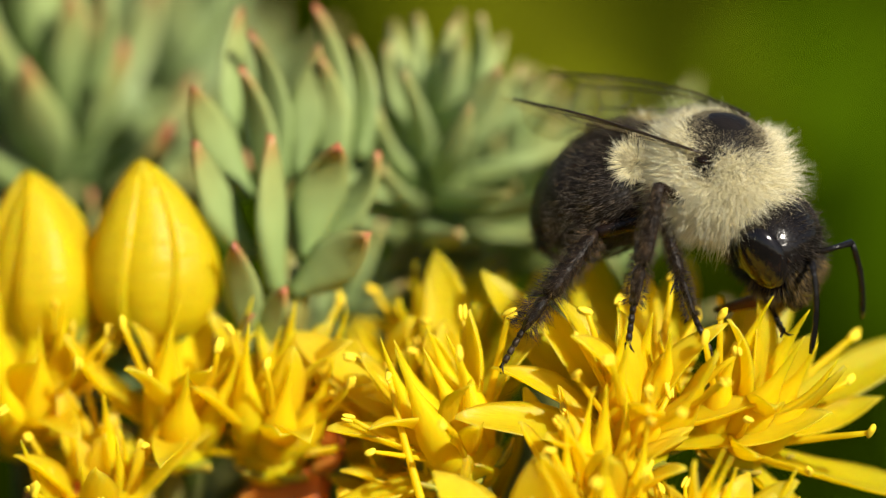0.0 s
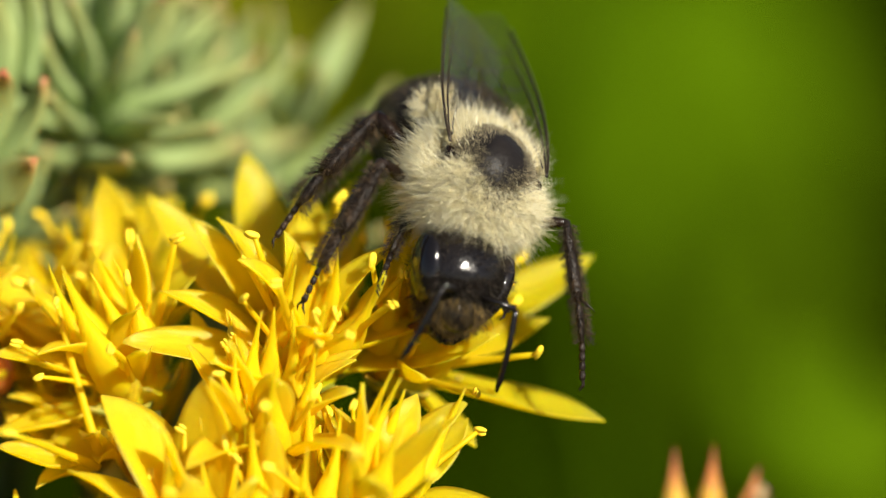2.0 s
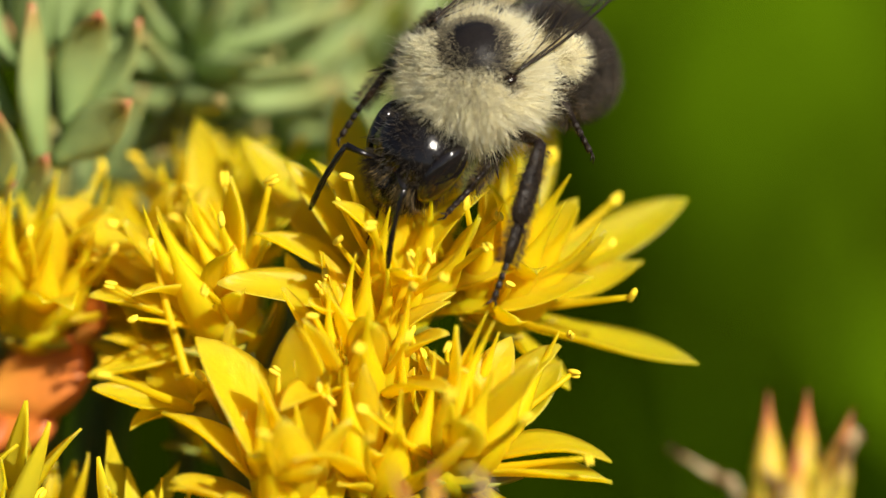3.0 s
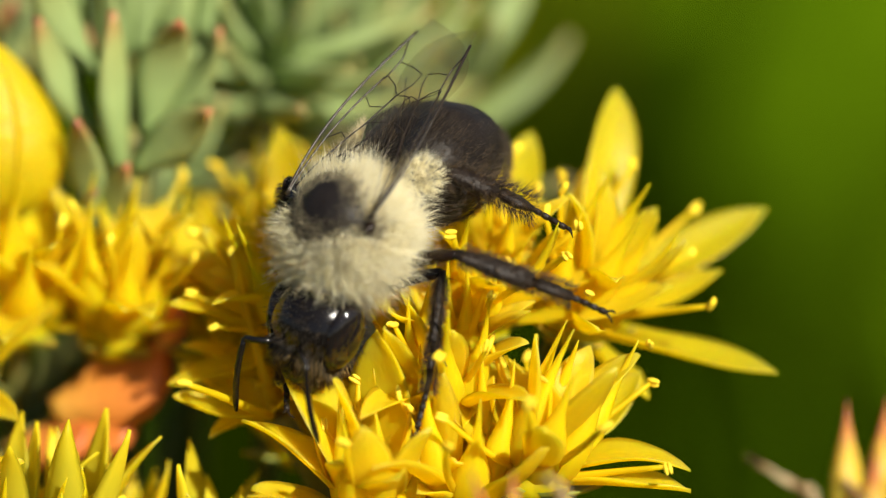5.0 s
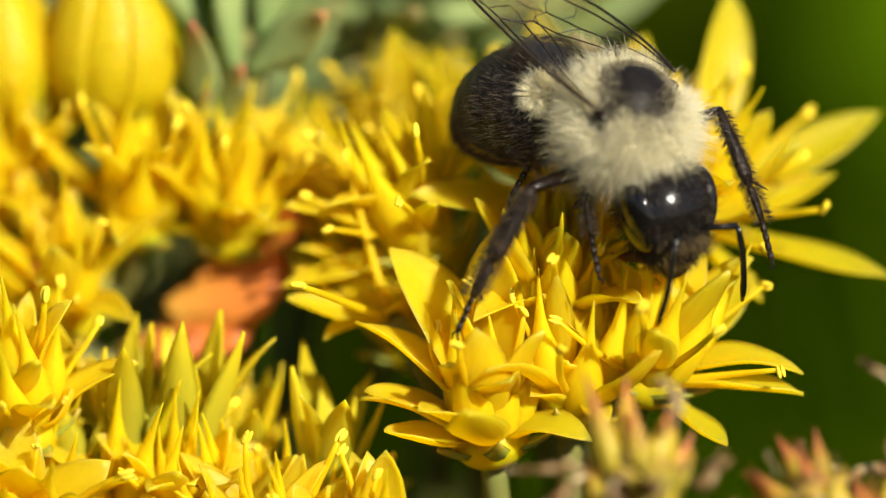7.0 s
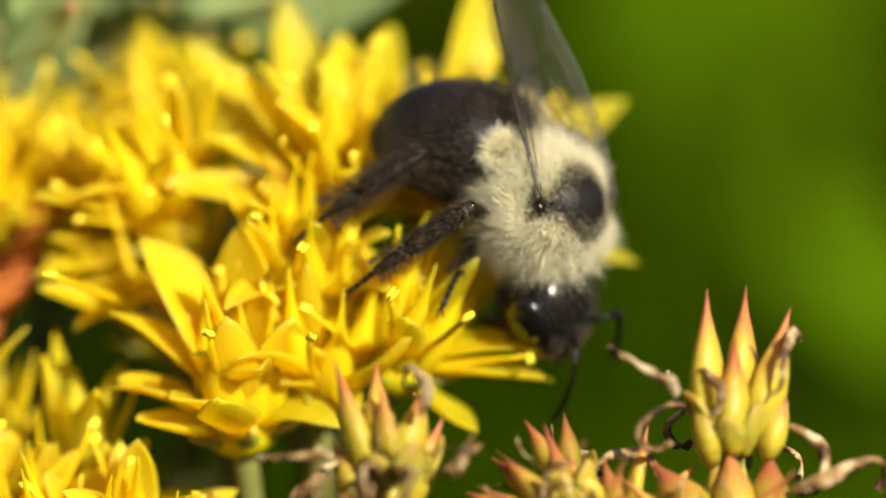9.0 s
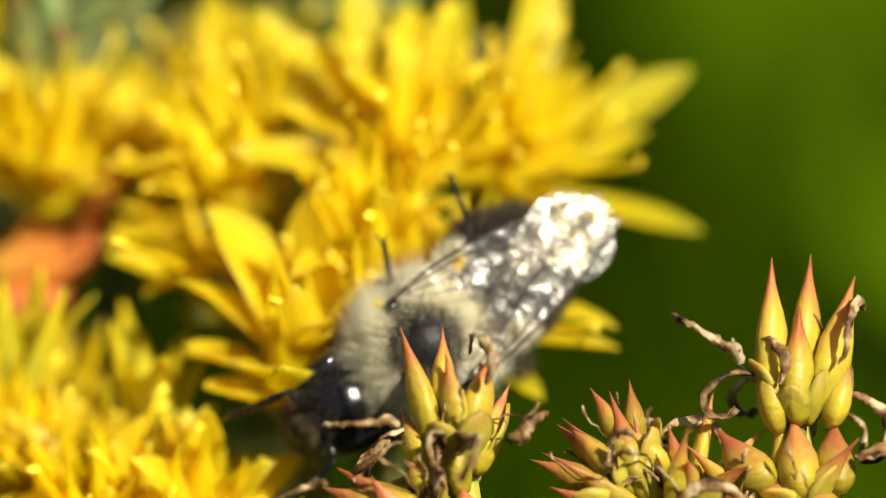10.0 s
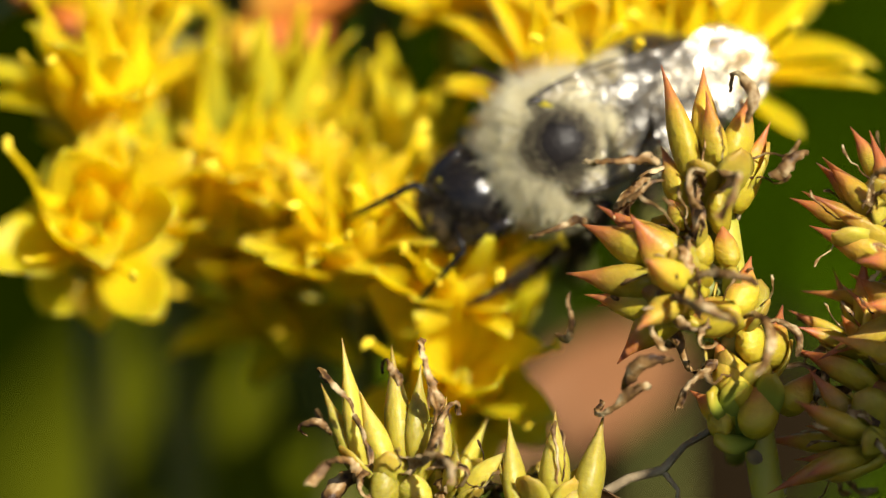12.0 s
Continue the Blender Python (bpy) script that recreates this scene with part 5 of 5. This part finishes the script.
            for owner, lo, hi, rad, count, ln in ((femur, 0.3, 2.4, 0.33 * stout, 260, 0.34), (tibia, 0.1, 3.9, wide * 0.85, 1900, 0.36 if leg != "H" else 0.7)):
                x = rng.uniform(lo, hi, count)
                a = rng.uniform(0, 2 * math.pi, count)
                rt = np.stack([x, np.cos(a) * rad, np.sin(a) * rad * 0.6], 1)
                strands("hair", M_LEGHAIR, rt, np.stack([0.5 + 0 * x, np.cos(a), np.sin(a)], 1) + rng.normal(0, 0.2, (count, 3)), rng.uniform(0.12, ln, count), 0.0075, 0, ord(leg), owner, "stiff black bristles")
            parts[side + leg] = (femur, tibia)
    return parts


BEE = make_bee()
HIPS = {"F": (1.15, 0.6, -1.65), "M": (0.0, 0.95, -1.5), "H": (-0.9, 0.9, -1.4)}
REST = {"F": (2.6, 1.7, -4.2), "M": (0.6, 4.0, -4.0), "H": (-3.4, 2.9, -3.2)}

# seconds; thorax on the grid and its depth; ahead; back; crown to mouth; waist to tail; wing lift, spread, tent and roll; tongue out; feet
STEPS = [
    (0, 1274, 295, -0.6, (0.879, -0.236, 0.413), (0.054, 0.912, 0.406), (0.3, -0.93, -0.2), (-0.95, -0.17, -0.24), (2, -6, 34, 0), 0,
     {"RH": (880, 640, -1.6), "RM": (1105, 610, -2.1), "RF": (1250, 630, -2.1), "LF": (1390, 600, -0.6)}),
    (0.2, 1430, 359, -1.1, (0.92, -0.351, 0.177), (0.189, 0.789, 0.585), (0.2, -0.96, -0.2), (-0.97, -0.04, -0.24), (20, -6, 14, 0), 0,
     {"RM": (1110, 644, -2.4), "RF": (1315, 694, -2.6), "RH": (1052, 549, -1.9)}),
    (0.5, 1438, 423, -1.8, (0.756, -0.634, 0.162), (0.346, 0.598, 0.723), (-0.1, -0.97, -0.15), (-0.94, 0.12, -0.33), (20, -6, 14, 0), 0,
     {"RH": (1068, 560, -2.8), "RM": (1253, 555, -1.8), "RF": (1293, 705, -3.3), "LF": (1568, 655, -2.3)}),
    (0.7, 1373, 467, -2.0, (0.126, -0.845, 0.52), (0.201, 0.535, 0.82), (-0.08, -0.93, -0.3), (-0.34, 0.42, -0.84), (-6, -6, 14, 0), 0,
     {"RM": (974, 683, -3.6), "RH": (1154, 468, -1.1), "RF": (1244, 658, -3.1), "LF": (1499, 688, -3.1)}),
    (1, 1469, 504, -2.1, (0.434, -0.862, 0.264), (0.464, 0.464, 0.755), (-0.2, -0.95, -0.2), (-0.73, 0.57, -0.37), (20, -6, 14, 0), 0,
     {"RM": (977, 686, -3.6), "RH": (1122, 541, -2.1), "RF": (1312, 661, -3.1)}),
    (1.5, 1563, 519, -2.1, (0.644, -0.762, -0.072), (0.675, 0.521, 0.523), (-0.5, -0.84, -0.15), (-0.82, 0.51, -0.24), (14, -6, 14, 0), 0,
     {"RM": (1114, 675, -3.6), "RH": (1069, 557, -2.1), "RF": (1444, 720, -2.1)}),
    (2, 1441, 458, -2.2, (0.067, -0.674, 0.736), (0.513, 0.656, 0.554), (-0.25, -0.93, 0.1), (-0.29, 0.44, -0.85), (0, -6, 14, 0), 0,
     {"RM": (1116, 671, -3.7), "RH": (1066, 551, -1.7), "LM": (1636, 816, -2.2), "RF": (1281, 616, -3.2), "LF": (1491, 686, -3.2)}),
    (2.5, 1280, 392, -2.2, (-0.75, -0.2, 0.63), (0.171, 0.862, 0.477), (-0.55, -0.8, 0.2), (0.75, 0.01, -0.66), (3, -6, 14, 0), 1,
     {"LM": (1278, 820, -4.2), "LF": (1233, 660, -3.7), "LH": (1433, 535, -2.2)}),
    (3, 1265, 367, -2.3, (-0.663, -0.434, 0.61), (0.088, 0.764, 0.639), (-0.48, -0.85, -0.24), (0.68, 0.16, -0.72), (3, -6, 14, 0), 1,
     {"LM": (1304, 775, -4.3), "LF": (1224, 625, -3.8), "RM": (1014, 475, -1.3), "LH": (1484, 505, -2.3)}),
    (3.2, 1269, 387, -2.3, (-0.663, -0.434, 0.61), (0.088, 0.764, 0.639), (-0.48, -0.85, -0.24), (0.68, 0.16, -0.72), (3, -6, 14, 0), 1,
     {"LM": (1320, 794, -4.4), "LF": (1240, 664, -3.9), "RM": (1030, 514, -1.4), "LH": (1490, 534, -2.4)}),
    (4, 1096, 491, -2.9, (-0.601, -0.593, 0.496), (-0.136, 0.69, 0.67), (-0.325, -0.9, -0.24), (0.695, 0.38, -0.54), (3, -6, 14, 0), 0,
     {"LM": (1345, 780, -4.9), "LF": (1115, 820, -4.9)}),
    (4.8, 923, 558, -3.3, (-0.539, -0.751, 0.382), (-0.36, 0.615, 0.701), (-0.17, -0.95, -0.24), (0.71, 0.6, -0.36), (3, -6, 14, 0), 0,
     {"LM": (1355, 785, -4.7), "LF": (1015, 915, -5.2), "RF": (925, 905, -4.7), "LH": (1200, 585, -3.2), "RM": (740, 665, -2.2)}),
    (5, 889, 625, -4.6, (-0.539, -0.751, 0.382), (-0.36, 0.615, 0.701), (-0.17, -0.95, -0.24), (0.71, 0.6, -0.36), (3, -6, 14, 0), 0,
     {"LM": (1366, 772, -5.3), "LH": (1296, 617, -3.8), "LF": (1031, 992, -5.3), "RF": (781, 962, -4.3)}),
    (5.5, 797, 671, -5.5, (-0.416, -0.782, 0.464), (-0.524, 0.624, 0.58), (-0.09, -0.97, -0.24), (0.67, 0.53, -0.51), (3, -6, 14, 0), 0.5,
     {"LM": (1151, 878, -6.2), "LH": (1141, 688, -4.7), "LF": (971, 918, -5.7)}),
    (6, 900, 561, -5.7, (-0.188, -0.758, 0.625), (-0.189, 0.652, 0.734), (0.02, -0.98, -0.15), (0.34, 0.43, -0.84), (3, -6, 14, 0), 1,
     {"LM": (1113, 834, -6.4), "LF": (1088, 934, -6.4), "LH": (1148, 684, -4.9), "RF": (808, 864, -5.4), "RM": (748, 734, -3.9)}),
    (6.5, 1125, 630, -5.5, (0.754, -0.463, 0.466), (0.031, 0.733, 0.679), (0.28, -0.94, -0.2), (-0.89, 0.14, -0.44), (3, -6, 14, 0), 0.6,
     {"RM": (851, 993, -6.5), "RF": (1001, 963, -6.2), "RH": (941, 753, -4.2)}),
    (7, 1193, 604, -5.7, (0.686, -0.501, 0.528), (0.148, 0.806, 0.573), (0.12, -0.97, -0.2), (-0.87, 0.17, -0.46), (3, -6, 14, 0), 0,
     {"RM": (879, 986, -6.6), "RF": (1129, 886, -6.4), "LM": (1464, 856, -5.4), "RH": (979, 736, -4.4)}),
    (7.5, 1367, 760, -5.9, (0.61, -0.79, 0.05), (0.66, 0.38, 0.65), (-0.3, -0.9, -0.2), (-0.9, 0.42, -0.12), (14, -6, 14, 0), 0,
     {"RH": (861, 850, -5.1), "RM": (1061, 1020, -6.1), "RF": (1151, 1030, -6.6)}),
    (7.7, 1441, 750, -5.9, (0.61, -0.79, 0.05), (0.66, 0.38, 0.65), (-0.3, -0.9, -0.2), (-0.9, 0.42, -0.12), (14, -6, 14, 0), 0,
     {"RH": (950, 844, -5.1), "RM": (1150, 1014, -6.1), "RF": (1235, 1024, -6.6)}),
    (9.3, 1507, 800, -4.8, (0.22, -0.93, 0.28), (0.78, 0.14, 0.58), (0.05, -0.65, -0.6), (-0.82, 0.56, -0.05), (-4, -6, 14, 0), 0,
     {"RH": (1044, 816, -5.3), "RM": (1110, 908, -5.8), "RF": (1329, 938, -5.8)}),
    (9.5, 1482, 824, -4.8, (0.15, -0.95, 0.25), (0.82, 0.1, 0.55), (0.0, -0.62, -0.62), (-0.76, 0.64, -0.08), (-4, -6, 14, 0), 0,
     {"RH": (1000, 845, -5.3), "RM": (1086, 931, -5.8), "RF": (1290, 982, -5.8)}),
    (9.8, 1359, 996, -6.4, (-0.37, -0.876, 0.311), (0.571, 0.05, 0.82), (-0.6, -0.72, -0.3), (0.15, 0.87, -0.48), (6, -2, 2, 0), 0,
     {"RH": (1082, 954, -6), "RM": (1000, 1015, -6.4)}),
    (10, 1152, 1092, -7.2, (-0.769, -0.571, 0.288), (0.235, 0.166, 0.958), (-0.8, -0.55, -0.24), (0.72, 0.65, -0.24), (4, -9, -1, 0), 0,
     {"RM": (1085, 895, -7.2), "RH": (1220, 785, -6.7)}),
    (10.5, 1023, 1170, -7.2, (-0.835, -0.47, 0.288), (0.235, 0.168, 0.957), (-0.88, -0.41, -0.24), (0.85, 0.46, -0.24), (4, -9, -1, 0), 0,
     {"RM": (941, 942, -7.2), "RH": (1116, 917, -6.2)}),
    (11, 948, 1231, -7.2, (-0.789, -0.542, 0.287), (0.235, 0.166, 0.958), (-0.59, -0.77, -0.24), (0.83, 0.5, -0.24), (4, -9, -1, 0), 0,
     {"RM": (940, 956, -7.2), "RH": (1000, 991, -6.2), "LF": (905, 1546, -8.2)}),
    (11.5, 1028, 1337, -7.2, (-0.69, -0.662, 0.294), (0.242, 0.172, 0.955), (-0.28, -0.93, -0.24), (0.7, 0.67, -0.24), (4, -9, -1, 0), 0,
     {"RM": (822, 1177, -7.2), "RF": (752, 1357, -7.7), "LF": (982, 1607, -8.2), "RH": (1072, 1047, -6.2)}),
    (12, 923, 1208, -7.2, (-0.875, -0.388, 0.291), (0.242, 0.171, 0.955), (-0.77, -0.59, -0.24), (0.88, 0.41, -0.24), (4, -9, -1, 0), 0,
     {"RM": (787, 1060, -7.2), "LF": (782, 1500, -7.7)}),
]


def bee_frame(row):
    t, x, y, d, ahead, back, mouth, tail, lift, lick, feet = row
    f, u = way(*ahead), way(*back)
    u = (u - f * u.dot(f) * 0.5).normalized()
    f = (f - u * f.dot(u)).normalized()
    return basis(at(x, y, d), f, u)


def leg_pose(m, side, leg, foot):
    """Hip, knee and foot of one leg in the bee's space, the knee bent up and outwards."""
    sgn = 1 if side == "L" else -1
    hx, hy, hz = HIPS[leg]
    hip = Vector((hx, hy * sgn, hz))
    if foot is None:
        rx, ry, rz = REST[leg]
        goal = Vector((rx, ry * sgn, rz))
    else:
        goal = (m.inverted() @ at(*foot)) / MM
    a, b = 2.75, 5.2
    line = goal - hip
    dist = min(max(line.length, 2.9), a + b - 0.06)
    line.normalize()
    bend = Vector({"F": (-0.5, sgn * 0.5, -0.1), "M": (-0.25, sgn * 0.75, 1.0), "H": (-1.0, sgn * 0.4, 0.7)}[leg])
    bend = (bend - line * bend.dot(line)).normalized()
    c = (a * a + dist * dist - b * b) / (2 * a * dist)
    c = max(-1, min(1, c))
    knee = hip + (line * c + bend * math.sqrt(1 - c * c)) * a
    end = hip + line * dist
    return basis(hip * MM, knee - hip, bend), basis(knee * MM, end - knee, bend)


def motions():
    """All that moves: the bee and its parts."""
    rows = {k: [] for k in ("bee", "head", "abdomen", "wing_l", "wing_r", "tongue")}
    legs = {s + k: ([], []) for s in "LR" for k in "FMH"}
    for row in STEPS:
        t, x, y, d, ahead, back, mouth, tail, lift, lick, feet = row
        m = bee_frame(row)
        rows["bee"].append((t, m))
        inv = m.to_3x3().inverted()
        hx = (inv @ way(*mouth)).normalized()
        q = Vector((1, 0, 0)).rotation_difference(hx).to_matrix().to_4x4()
        rows["head"].append((t, Matrix.Translation(Vector((1.68, 0, -0.85)) * MM) @ q))
        ax = (inv @ way(*tail)).normalized()
        q = Vector((-1, 0, 0)).rotation_difference(ax).to_matrix().to_4x4()
        rows["abdomen"].append((t, Matrix.Translation(Vector((-1.5, 0, -0.4)) * MM) @ q))
        for key, sgn in (("wing_l", 1), ("wing_r", -1)):
            up, out, tip, roll = lift
            rows[key].append((t, pose(0.1 * MM, sgn * 1.7 * MM, 1.12 * MM, sgn * tip + roll, up, 0) @ pose(0, 0, 0.05 * MM * (sgn + 1), 0, 0, -sgn * out)))
        rows["tongue"].append((t, pose(2.6 * MM, 0, -0.05 * MM, 0, 8 + 75 * (1 - lick), 0)))
        for key in legs:
            fe, ti = leg_pose(m, key[0], key[1], feet.get(key))
            legs[key][0].append((t, fe))
            legs[key][1].append((t, ti))
    for key, r in rows.items():
        walk(BEE[key], r)
    for key, (fe, ti) in legs.items():
        walk(BEE[key][0], fe)
        walk(BEE[key][1], ti)


motions()
